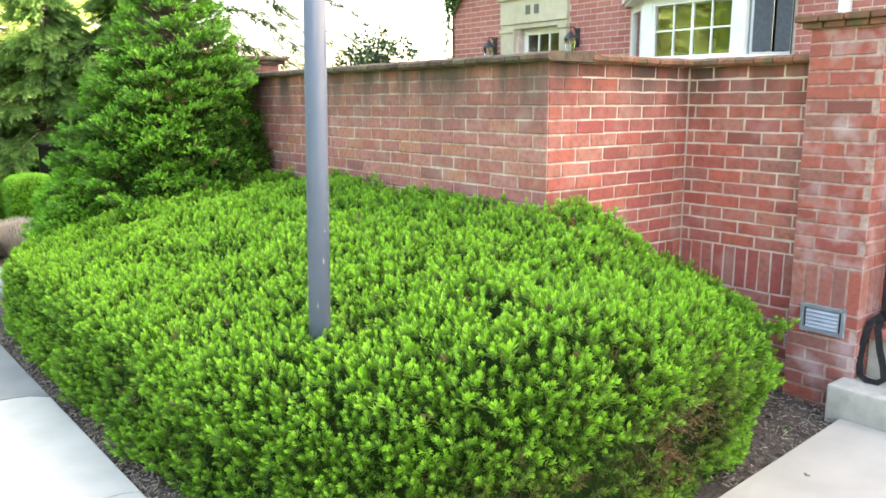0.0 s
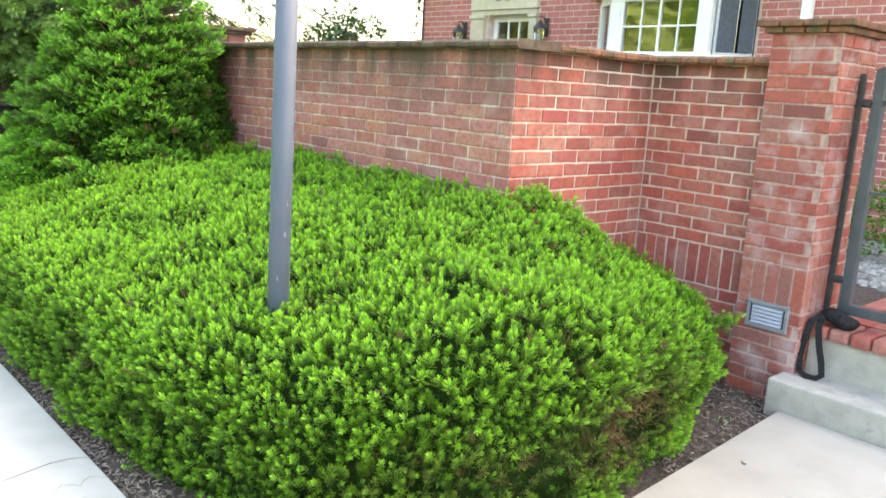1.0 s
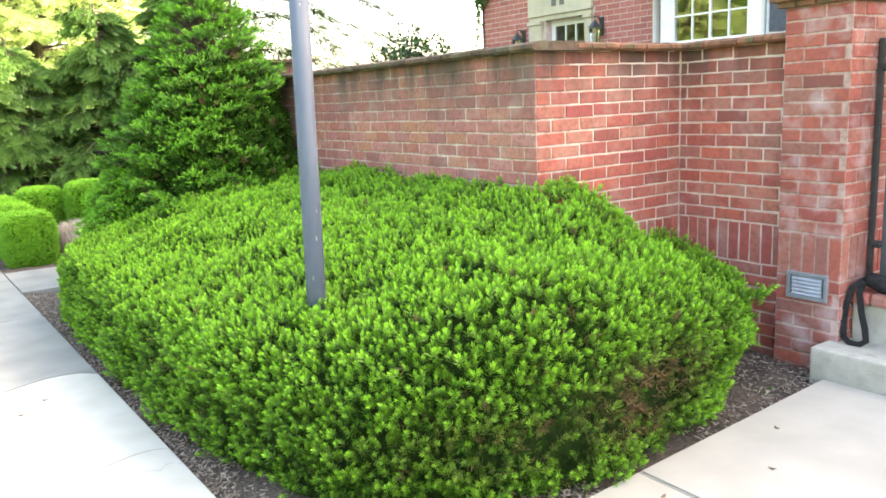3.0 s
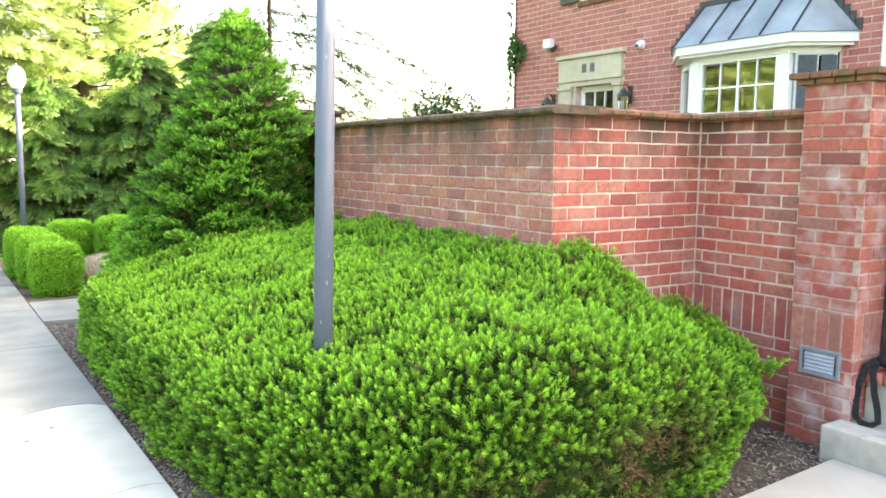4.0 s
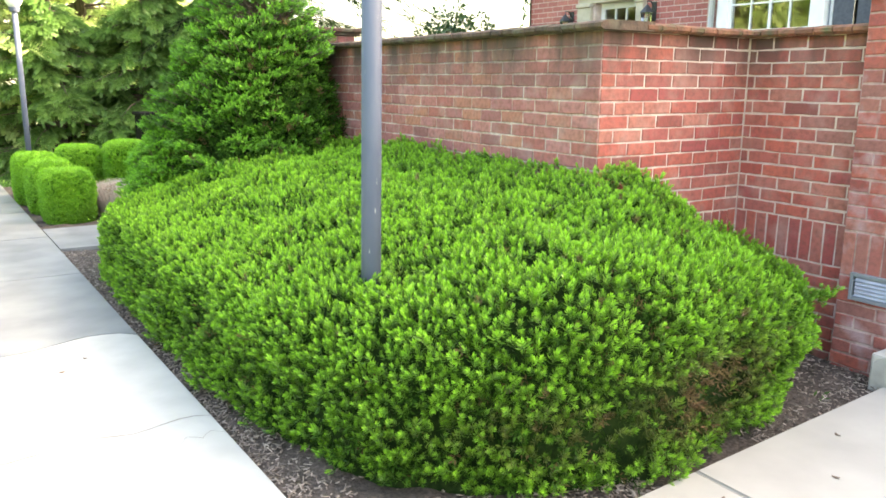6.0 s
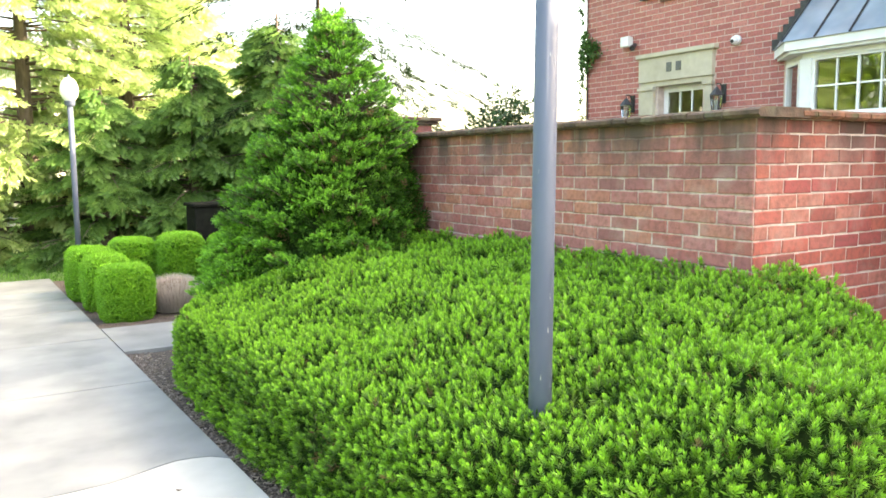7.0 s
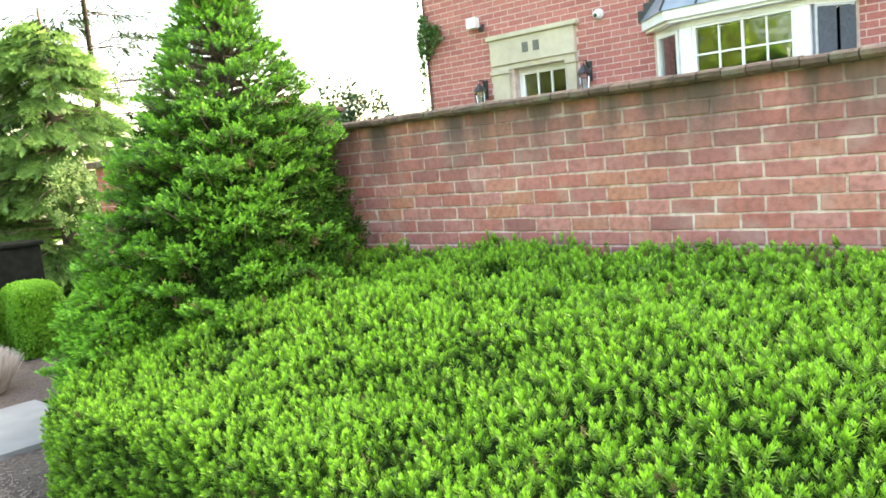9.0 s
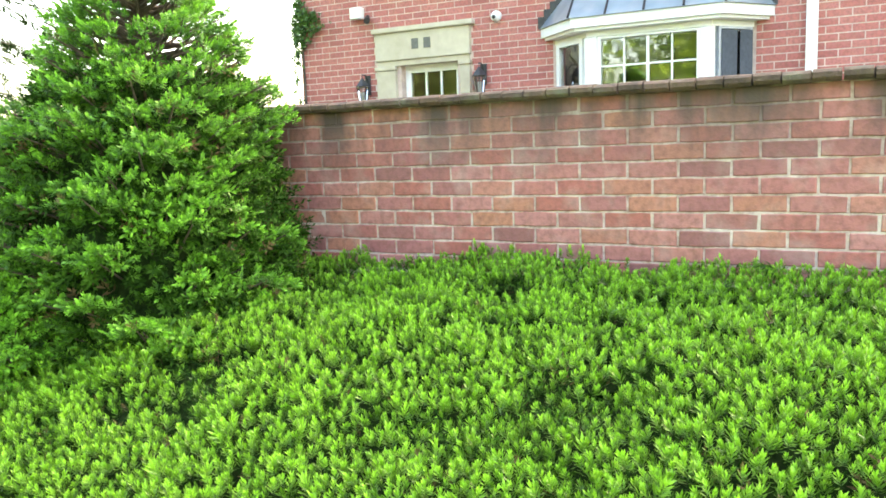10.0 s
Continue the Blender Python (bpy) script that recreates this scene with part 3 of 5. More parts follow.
lay_bricks(bond(L1, SOL1 + 3 * top_c, 1.652, pitch=L1 / 17, course=top_c), (WX + 0.006, 6.27, 0), -90, M_ROSE, wall_1, rng_b)
L2 = RX - WX
r2 = bond(L2, SOL1, 1.652, start=0.0, pitch=L2 / 5.5, course=top_c, first=1) + soldier(L2)
lay_bricks(r2, (WX, WY + 0.006, 0), 0, M_BRICK, wall_2, rng_b)
L3 = WY - 2.03
r3 = bond(L3, SOL1, 1.652, start=0.05, course=top_c) + soldier(L3) + bond(L3, SOL0 - 8 * COURSE, SOL0, course=COURSE, start=0.06)
lay_bricks(r3, (RX + 0.006, WY, 0), -90, M_BRICK, wall_3, rng_b)
coping(wall_1, (WX, 6.27), (WX, WY - 0.065), (-1, 0), M_COPING_MOSS)
coping(wall_2, (WX + 0.24, WY), (RX - 0.06, WY), (0, -1), M_COPING)
coping(wall_3, (RX, WY + 0.2), (RX, 2.065), (-1, 0), M_COPING)


def pier(name, x0, x1, y0, y1, z1, mat, label, sides, cap_over=0.06, bricks=True):
    ob = thing(name, box(x0 + 0.003, x1, y0 + 0.003, y1 - 0.003, -0.1, z1), M_MORTAR_PIER, label, "brick pier")
    for o, t, L in sides:
        c = (z1 - SOL1) / round((z1 - SOL1) / COURSE)
        rects = bond(L, SOL1, z1, start=0.0, pitch=L / 1.65 if L > 0.3 and L < 0.36 else BRICK, course=c, first=0 if t else 1) + soldier(L, pitch=0.062)
        rects += bond(L, SOL0 - 8 * 0.0674, SOL0, pitch=L / 1.65 if L < 0.36 else BRICK, course=0.0674, first=1)
        lay_bricks(rects, o, t, mat, ob, rng_b)
    for k, (ov, h0, h1) in enumerate(((cap_over * 0.55, z1 + 0.001, z1 + 0.03), (cap_over, z1 + 0.03, z1 + 0.062))):
        n = 4
        for i in range(n):
            ya, yb = y0 - ov + (y1 - y0 + 2 * ov) * i / n, y0 - ov + (y1 - y0 + 2 * ov) * (i + 1) / n
            part("cap_brick", box(x0 - ov, x1 + ov, ya + 0.003, yb - 0.003, h0, h1, 0.009), M_COPING, ob)
    return ob


pier("gate_pier", PX, PX + 0.42, 1.715, 2.062, 1.80, M_PIERBRICK, "red brick gate pier with chalky stains and a projecting cap",
     [((PX + 0.006, 2.062, 0), -90, 0.347), ((PX, 1.715 + 0.006, 0), 0, 0.42)])
far = thing("wall_pier", box(3.03, 3.40, 6.272, 6.65, -0.1, 1.78), M_MORTAR_DULL, "weathered brick pier ending the garden wall", "brick pier", kind="structure")
lay_bricks(bond(0.378, 1.38, 1.78, course=0.0667), (3.028, 6.65, 0), -90, M_ROSE, far, rng_b)
lay_bricks(bond(0.37, 1.712, 1.78, course=0.0667), (3.03, 6.27, 0), 0, M_ROSE, far, rng_b)
part("cap", box(2.99, 3.44, 6.23, 6.69, 1.781, 1.808, 0.008), M_COPING_MOSS, far)
part("cap", box(2.965, 3.465, 6.205, 6.715, 1.808, 1.84, 0.01), M_COPING_MOSS, far)
wall_4 = thing("wall_4", box(3.12, 3.36, 6.652, 9.2, -0.1, 1.62), M_MORTAR_DULL, "weathered brick garden wall behind the yew", "brick wall", kind="structure")
brick_sheet("bricks", bond(2.54, 0.8, 1.62), (3.118, 9.2, 0), -90, M_HOUSEBRICK, wall_4)
part("coping", box(3.05, 3.42, 6.652, 9.24, 1.621, 1.68, 0.015), M_COPING_MOSS, wall_4)

# ---------------------------------------------------------------- steps, landing, patio
steps = empty("steps", "two concrete steps with a rounded brick edge below the gate", "steps", kind="structure")
part("step", box(3.89, 4.19, 0.35, 1.765, -0.1, 0.146, 0.012), M_STEP, steps)
part("step", box(4.168, 4.42, 0.35, 1.71, -0.1, 0.332, 0.008), M_STEP, steps)
for k in range(14):
    y1 = 1.708 - k * 0.1
    bm = box(4.13, 4.36, y1 - 0.096, y1, 0.334, 0.402, 0.022)
    part("edge_brick", bm, M_BRICK, steps)
patio = thing("patio", prism([(3.28, 3.05), (4.42, 3.05), (4.42, 0.2), (4.362, 0.2), (4.362, -2), (7.5, -2), (7.5, 9.2), (3.37, 9.2), (3.37, 6.66), (3.405, 6.66), (3.405, 6.27), (3.28, 6.27)], -0.1, 0.375),
              M_MULCH, "raised patio ground behind the garden wall", "patio", kind="structure")
for i in range(5):
    for j in range(9):
        x, y = 4.37 + i * 0.2032, 1.70 - j * 0.1016
        part("paver", box(x, x + 0.198, y - 0.0976, y, 0.376, 0.402, 0.004), M_BRICK, patio)
rg = np.random.default_rng(5)
vs = []
for k in range(2600):
    c = np.array([rg.uniform(5.4, 7.2), rg.uniform(1.2, 3.6), 0.385])
    r = rg.uniform(0.012, 0.032)
    for s in ((-1, -1, -.4), (1, -1, -.4), (1, 1, -.4), (-1, 1, -.4), (-.6, -.6, .6), (.6, -.6, .6), (.6, .6, .6), (-.6, .6, .6)):
        vs.append(c + np.array(s) * r * rg.uniform(0.7, 1.2, 3))
idx = np.array([(4, 5, 6, 7), (0, 1, 5, 4), (1, 2, 6, 5), (2, 3, 7, 6), (3, 0, 4, 7)])
tagged(new("gravel", quads_mesh("gravel", vs, (np.arange(2600)[:, None, None] * 8 + idx[None]).reshape(-1, 4), M_GRAVEL)),
       "grey river gravel spread on the patio", "gravel", kind="stuff")

# vent in the pier
vent = empty("vent", "silver aluminium louvred vent set into the brick pier", "vent", at=(PX, 1.88, 0.41))
part("frame", box(PX - 0.022, PX + 0.01, 1.772, 1.79, 0.338, 0.478, 0.003), M_ALU, vent)
part("frame", box(PX - 0.022, PX + 0.01, 1.972, 1.99, 0.338, 0.478, 0.003), M_ALU, vent)
part("frame", box(PX - 0.022, PX + 0.01, 1.79, 1.972, 0.338, 0.358, 0.003), M_ALU, vent)
part("frame", box(PX - 0.022, PX + 0.01, 1.79, 1.972, 0.458, 0.478, 0.003), M_ALU, vent)
part("backing", box(PX - 0.008, PX + 0.01, 1.79, 1.972, 0.358, 0.458), M_FLASH, vent)
for k in range(5):
    z = 0.362 + k * 0.0195
    bm = prism([(0, 0), (0.014, 0), (0.002, 0.019), (0, 0.019)], 0, 0.16)
    for v in bm.verts:
        v.co = (PX - 0.008 - v.co.x, 1.801 + v.co.z, z + v.co.y)
    part("slat", bm, M_ALU, vent)

# gate
GX, GY = 4.29, 1.635
gate = empty("gate", "dark grey steel garden gate with an arched top rail", "gate", at=(GX, GY, 0.45))
part("stile", box(GX - 0.025, GX + 0.025, GY - 0.05, GY, 0.455, 1.63, 0.004), M_GATE, gate)
part("stile", box(GX - 0.025, GX + 0.025, 0.62, 0.67, 0.455, 1.63, 0.004), M_GATE, gate)
part("bottom_rail", box(GX - 0.022, GX + 0.022, 0.67, GY - 0.05, 0.455, 0.505, 0.004), M_GATE, gate)
bm = bmesh.new()
rings = []
for k in range(17):
    y = 0.62 + (GY - 0.62) * k / 16
    z = 1.60 + 0.13 * math.sin(math.pi * k / 16)
    rings.append([bm.verts.new((GX + sx, y, z + sz)) for sx, sz in ((-.022, 0), (.022, 0), (.022, .05), (-.022, .05))])
for a, b in zip(rings, rings[1:]):
    for k in range(4):
        bm.faces.new((a[k], a[(k + 1) % 4], b[(k + 1) % 4], b[k]))
bm.faces.new(rings[0][::-1])
bm.faces.new(rings[-1])
bmesh.ops.recalc_face_normals(bm, faces=bm.faces)
part("top_rail", bm, M_GATE, gate)
part("middle_rail", box(GX - 0.008, GX + 0.008, 0.67, GY - 0.05, 1.06, 1.075), M_GATE, gate)
for k in range(7):
    y = 0.78 + 0.105 * k
    part("bar", cyl((GX, y, 0.5), (GX, y, 1.60 + 0.12 * math.sin(math.pi * (y - 0.62) / 0.99)), 0.007, n=8), M_BLACK, gate)
part("latch_bar", box(GX - 0.03, GX + 0.0, GY - 0.16, GY - 0.05, 1.485, 1.505, 0.003), M_BLACK, gate)
hinge_post = empty("hinge_post", "black steel gate post bolted to the brick pier", "post", at=(GX, 1.68, 0.4))
part("post", box(GX - 0.012, GX + 0.012, 1.684, 1.708, 0.402, 1.63, 0.003), M_BLACK, hinge_post)
for z in (1.49, 0.62):
    part("hinge", cyl((GX, 1.685, z), (GX, GY - 0.01, z), 0.02, n=12), M_BLACK, hinge_post)
    part("bolt", cyl((GX - 0.02, 1.64, z), (GX - 0.045, 1.64, z), 0.012, n=8), M_BLACK, hinge_post)
    part("bracket", box(GX - 0.01, GX + 0.01, 1.708, 1.722, z - 0.02, z + 0.02), M_BLACK, hinge_post)

# black pouch with a hanging loop, on the brick edge by the gate post
pouch = empty("strap_bag", "black nylon pouch with a hanging strap loop on the brick edge", "bag", at=(4.16, 1.6, 0.402))
bm = ball((0, 0, 0), 1, 20)
for v in bm.verts:
    v.co = Vector((4.185 + 0.05 * v.co.x, 1.585 + 0.095 * v.co.y, 0.445 + 0.042 * v.co.z + 0.012 * math.sin(v.co.y * 3)))
part("pouch", bm, M_FABRIC, pouch, smooth=True)
loop = [(4.15, 1.655, 0.46), (4.115, 1.69, 0.42), (4.09, 1.70, 0.34), (4.08, 1.705, 0.24), (4.06, 1.69, 0.175), (4.05, 1.655, 0.158), (4.055, 1.61, 0.156), (4.07, 1.585, 0.175),
        (4.085, 1.60, 0.23), (4.10, 1.63, 0.31), (4.12, 1.655, 0.40), (4.15, 1.65, 0.45)]
bm = bmesh.new()
rings = []
for i, p in enumerate(loop):
    p = Vector(p)
    d = (Vector(loop[min(i + 1, len(loop) - 1)]) - Vector(loop[max(i - 1, 0)])).normalized()
    s = d.cross(Vector((-0.8, -0.2, 0.3))).normalized()
    w = d.cross(s)
    rings.append([bm.verts.new(p + s * a + w * b) for a, b in ((-.015, -.003), (.015, -.003), (.015, .003), (-.015, .003))])
for a, b in zip(rings, rings[1:]):
    for k in range(4):
        bm.faces.new((a[k], a[(k + 1) % 4], b[(k + 1) % 4], b[k]))
bmesh.ops.recalc_face_normals(bm, faces=bm.faces)
part("strap", bm, M_FABRIC, pouch)

# ---------------------------------------------------------------- lamp posts


def lamp_post(x, y, top, label, lean=0.0):
    """A painted steel post with an acorn globe; lean: metres that the top stands off towards +x."""
    def at(z):
        return (x + lean * z / top, y, z)

    ob = empty("lamp_post", label, "lamp post", group="lamp posts", at=(x, y, 0))
    part("pole", cyl(at(-0.1), at(top), 0.0395, 0.037, 28), M_POLE, ob, smooth=True)
    part("base", cyl(at(-0.1), at(0.05), 0.075, 0.07, 28), M_POLE, ob)
    part("collar", cyl(at(top - 0.03), at(top + 0.03), 0.06, 0.075, 24), M_POLE, ob)
    part("globe", ball(at(top + 0.18), 0.118, 32, sz=1.42), M_FROST, ob, "white glass globe", smooth=True)
    part("finial", cyl(at(top + 0.34), at(top + 0.39), 0.03, 0.008, 12), M_POLE, ob)
    return ob


lamp_post(1.594, 2.525, 2.50, "grey painted steel lamp post standing in the hedge", 0.041)
lamp_post(1.285, 12.40, 2.31, "grey steel lamp post with a white globe by the lawn")

# ---------------------------------------------------------------- house
house = empty("house", "two-storey red brick house with a bay window", "house", at=(HX, 4.5, 0))
# HY0 end is unseen, run long so its shadow covers the foreground
HY1, HY0, HTOP = 8.98, -7.0, 5.6
DOOR = (6.93, 7.63, 0.40, 2.40)
BAY = (3.98, 5.83, 0.9, 2.6)
WINS = [(6.92, 7.58, 3.48, 4.95), (4.5, 5.16, 3.48, 4.95)]
# the wall as piers and strips round its openings
ys = sorted({HY0, HY1, *(v for w in (DOOR, BAY, *WINS) for v in w[:2])})
bm = bmesh.new()
for a, b in zip(ys, ys[1:]):
    cuts = sorted([w[2:] for w in (DOOR, BAY, *WINS) if w[0] <= a and w[1] >= b])
    z = 0.0
    for c0, c1 in cuts + [(HTOP, HTOP)]:
        if c0 - z > 0.01:
            box(HX, HX + 0.3, a, b, z, c0, bm=bm)
        z = c1
part("wall", bm, M_MORTAR, house)
part("wall", box(HX + 0.3, HX + 8, HY1 - 0.3, HY1 - 0.002, 0, HTOP), M_MORTAR, house)
part("wall", box(HX + 7.7, HX + 8, HY0, HY1 - 0.3, 0, HTOP), M_MORTAR, house)
part("wall", box(HX + 0.3, HX + 7.7, HY0, HY0 + 0.3, 0, HTOP), M_MORTAR, house)
part("interior_wall", box(HX + 2.2, HX + 2.3, HY0 + 0.3, HY1 - 0.3, 0.2, HTOP), M_CURTAIN, house)
part("interior_floor", box(HX + 0.3, HX + 2.2, HY0 + 0.3, HY1 - 0.3, 0.3, 0.4), M_DARKROOM, house)
part("interior_floor", box(HX + 0.3, HX + 2.2, HY0 + 0.3, HY1 - 0.3, 2.9, 3.1), M_DARKROOM, house)
uh = [(HY1 - 7.94, HY1 - 6.76, 0.0, 2.80), (HY1 - 5.86, HY1 - 3.95, 0.0, 2.62)]
uh += [(HY1 - w[1] - 0.02, HY1 - w[0] + 0.02, w[2] - 0.07, w[3]) for w in WINS]
brick_sheet("bricks", bond(HY1 - 0.4, 0.37, HTOP, holes=uh), (HX, HY1, 0), -90, M_HOUSEBRICK, house)
brick_sheet("bricks", bond(1.2, 1.05, HTOP, start=0.1), (HX + 1.2, HY1, 0), 180, M_HOUSEBRICK, house)
bm = bmesh.new()
r = [bm.verts.new(p) for p in ((HX - 0.35, HY0 - 0.3, HTOP), (HX - 0.35, HY1 + 0.3, HTOP), (HX + 8.35, HY1 + 0.3, HTOP), (HX + 8.35, HY0 - 0.3, HTOP), (HX + 4, HY0 - 0.3, HTOP + 2.6), (HX + 4, HY1 + 0.3, HTOP + 2.6))]
for f in ((0, 1, 5, 4), (2, 3, 4, 5), (0, 4, 3), (1, 2, 5), (3, 2, 1, 0)):
    bm.faces.new([r[k] for k in f])
bmesh.ops.recalc_face_normals(bm, faces=bm.faces)
part("roof", bm, M_ROOF, house)

# door with its limestone surround
door = part("door", box(HX + 0.10, HX + 0.14, 6.93, 7.63, 0.40, 1.93, 0.004), M_WHITE, house, "white panelled door with small panes")
part("door_rail", box(HX + 0.10, HX + 0.14, 6.93, 7.63, 2.31, 2.40, 0.003), M_WHITE, door)
for y0, y1 in ((6.93, 7.0), (7.56, 7.63)):
    part("door_rail", box(HX + 0.10, HX + 0.14, y0, y1, 1.93, 2.31, 0.003), M_WHITE, door)
for k in (1, 2):
    y = 7.0 + 0.56 * k / 3
    part("muntin", box(HX + 0.105, HX + 0.135, y - 0.01, y + 0.01, 1.93, 2.31), M_WHITE, door)
for k in range(3):
    y = 7.0 + 0.56 * k / 3
    part("pane", box(HX + 0.117, HX + 0.122, y, y + 0.56 / 3, 1.93, 2.31), M_GLASS_DIM, door)
for y0, y1 in ((6.885, 6.93), (7.63, 7.675)):
    part("door_frame", box(HX + 0.02, HX + 0.16, y0 + 0.002, y1 - 0.002, 0.4, 2.44), M_WHITE, house)
part("door_frame", box(HX + 0.02, HX + 0.16, 6.932, 7.628, 2.402, 2.44), M_WHITE, house)
surround = part("door_surround", box(HX - 0.05, HX + 0.09, 6.77, 6.885, 0.4, 2.34, 0.006), M_STONE, house, "limestone door surround with a moulded lintel")
part("jamb", box(HX - 0.05, HX + 0.09, 7.675, 7.92, 0.4, 2.34, 0.006), M_STONE, surround)
part("capital", box(HX - 0.07, HX + 0.09, 6.755, 6.90, 2.342, 2.385, 0.008), M_STONE, surround)
part("capital", box(HX - 0.07, HX + 0.09, 7.665, 7.935, 2.342, 2.385, 0.008), M_STONE, surround)
part("lintel", box(HX - 0.055, HX + 0.09, 6.765, 7.925, 2.447, 2.742, 0.006), M_STONE, surround)
part("architrave", box(HX - 0.03, HX + 0.09, 6.78, 7.91, 2.387, 2.445, 0.004), M_STONE, surround)
part("cornice", box(HX - 0.09, HX + 0.09, 6.715, 7.955, 2.744, 2.80, 0.014), M_STONE, surround)
for y in (7.42, 7.27):
    part("number_bar", box(HX - 0.062, HX - 0.0555, y - 0.045, y + 0.035, 2.55, 2.66), M_NUMBER, surround)

# bay window
bay = part("bay_window", prism([(HX + 0.05, 5.83), (7.16, 5.40), (7.16, 4.29), (HX + 0.05, 3.98)], 0.92, 1.84), M_WHITE, house, "white bay window under a metal roof")
part("sill", prism([(HX, 5.87), (7.12, 5.43), (7.12, 4.26), (HX, 3.94)], 1.842, 1.90), M_WHITE, bay)
part("head", prism([(HX, 5.84), (7.15, 5.41), (7.15, 4.28), (HX, 3.97)], 2.45, 2.50), M_WHITE, bay)


def leaf_frame(p, q, z0, z1, cols, rows, parent, frame_w=0.05, mun=0.02, mat=None):
    """A glazed sash between two plan points, with its frame, bars and panes."""
    mat = mat or M_WHITE
    p, q = Vector((*p, 0)), Vector((*q, 0))
    L = (q - p).length
    m = Matrix.Translation(p) @ Matrix.Rotation(math.atan2(q.y - p.y, q.x - p.x), 4, "Z")

    def bar(a, b, z_0, z_1, d0, d1, name, mt):
        bm = box(a, b, d0, d1, z_0, z_1, 0.0)
        bm.transform(m)
        return part(name, bm, mt, parent)

    bar(0, frame_w, z0, z1, -0.03, 0.03, "stile", mat)
    bar(L - frame_w, L, z0, z1, -0.03, 0.03, "stile", mat)
    bar(frame_w, L - frame_w, z0, z0 + frame_w * 0.7, -0.03, 0.03, "rail", mat)
    bar(frame_w, L - frame_w, z1 - frame_w * 0.7, z1, -0.03, 0.03, "rail", mat)
    for k in range(1, cols):
        u = frame_w + (L - 2 * frame_w) * k / cols
        w = mun * (1.6 if cols == 4 and k == 2 else 1)
        bar(u - w / 2, u + w / 2, z0 + frame_w * 0.7, z1 - frame_w * 0.7, -0.015, 0.015, "muntin", mat)
    for k in range(1, rows):
        z = z0 + (z1 - z0) * k / rows
        bar(frame_w, L - frame_w, z - mun / 2, z + mun / 2, -0.0145, 0.0145, "muntin", mat)
    bar(frame_w * 0.9, L - frame_w * 0.9, z0 + 0.02, z1 - 0.02, -0.004, 0.004, "pane", M_GLASS)


for x, y in ((7.175, 5.37), (7.175, 4.32)):
    part("post", box(x - 0.03, x + 0.09, y - 0.06, y + 0.06, 1.902, 2.448, 0.004), M_WHITE, bay)
leaf_frame((7.19, 5.31), (7.19, 4.38), 1.902, 2.448, 4, 2, bay, frame_w=0.032, mun=0.016)
leaf_frame((HX - 0.01, 5.80), (7.215, 5.45), 1.902, 2.448, 1, 1, bay)
leaf_frame((7.215, 4.25), (HX - 0.01, 4.0), 1.902, 2.448, 2, 1, bay, frame_w=0.03, mun=0.03, mat=M_ALU)
bm = prism([(7.208, 4.205), (7.335, 4.092), (7.338, 4.095), (7.211, 4.208)], 1.93, 2.42)
part("screen", bm, M_SCREEN, bay, "dark insect screen")
bm = prism([(7.360, 4.070), (7.465, 3.976), (7.468, 3.979), (7.363, 4.073)], 1.93, 2.42)
part("screen", bm, M_SCREEN, bay, "dark insect screen")
part("soffit", prism([(HX, 5.95), (7.06, 5.50), (7.06, 4.20), (HX, 3.84)], 2.502, 2.53), M_WHITE, bay)
part("fascia", prism([(HX, 5.99), (7.03, 5.53), (7.03, 4.17), (HX, 3.80)], 2.531, 2.62), M_WHITE, bay)
lo = [(HX, 6.01, 2.622), (7.01, 5.55, 2.622), (7.01, 4.15, 2.622), (HX, 3.78, 2.622)]
hi = [(HX, 5.56, 3.11), (HX, 4.21, 3.11)]
bm = bmesh.new()
a = [bm.verts.new(p) for p in lo]
b = [bm.verts.new(p) for p in hi]
for f in ((a[1], a[2], b[1], b[0]), (a[0], a[1], b[0]), (a[2], a[3], b[1]), (a[3], a[2], a[1], a[0]), (a[0], b[0], b[1], a[3])):
    bm.faces.new(f)
bmesh.ops.recalc_face_normals(bm, faces=bm.faces)
bay_roof = part("bay_roof", bm, M_METALROOF, bay, "grey standing-seam metal roof")
for k in range(5):
    t = k / 4
    p = Vector(lo[1]).lerp(Vector(lo[2]), t)
    q = Vector(hi[0]).lerp(Vector(hi[1]), t)
    part("seam", tube([p + Vector((0, 0, 0.008)), q + Vector((-0.005, 0, 0.008))], 0.011, 6), M_FLASH, bay_roof)
for k in range(7):
    for y_lo, y_hi in ((6.01, 5.56), (3.78, 4.21)):
        t = (k + 0.5) / 7
        y = y_lo + (y_hi - y_lo) * t
        z = 2.62 + 0.49 * t
        part("flashing", box(HX - 0.016, HX - 0.009, y - 0.035, y + 0.035, z - 0.03, z + 0.085), M_FLASH, bay_roof)
part("flashing", box(HX - 0.018, HX - 0.009, 4.2, 5.57, 3.10, 3.16), M_FLASH, bay_roof)

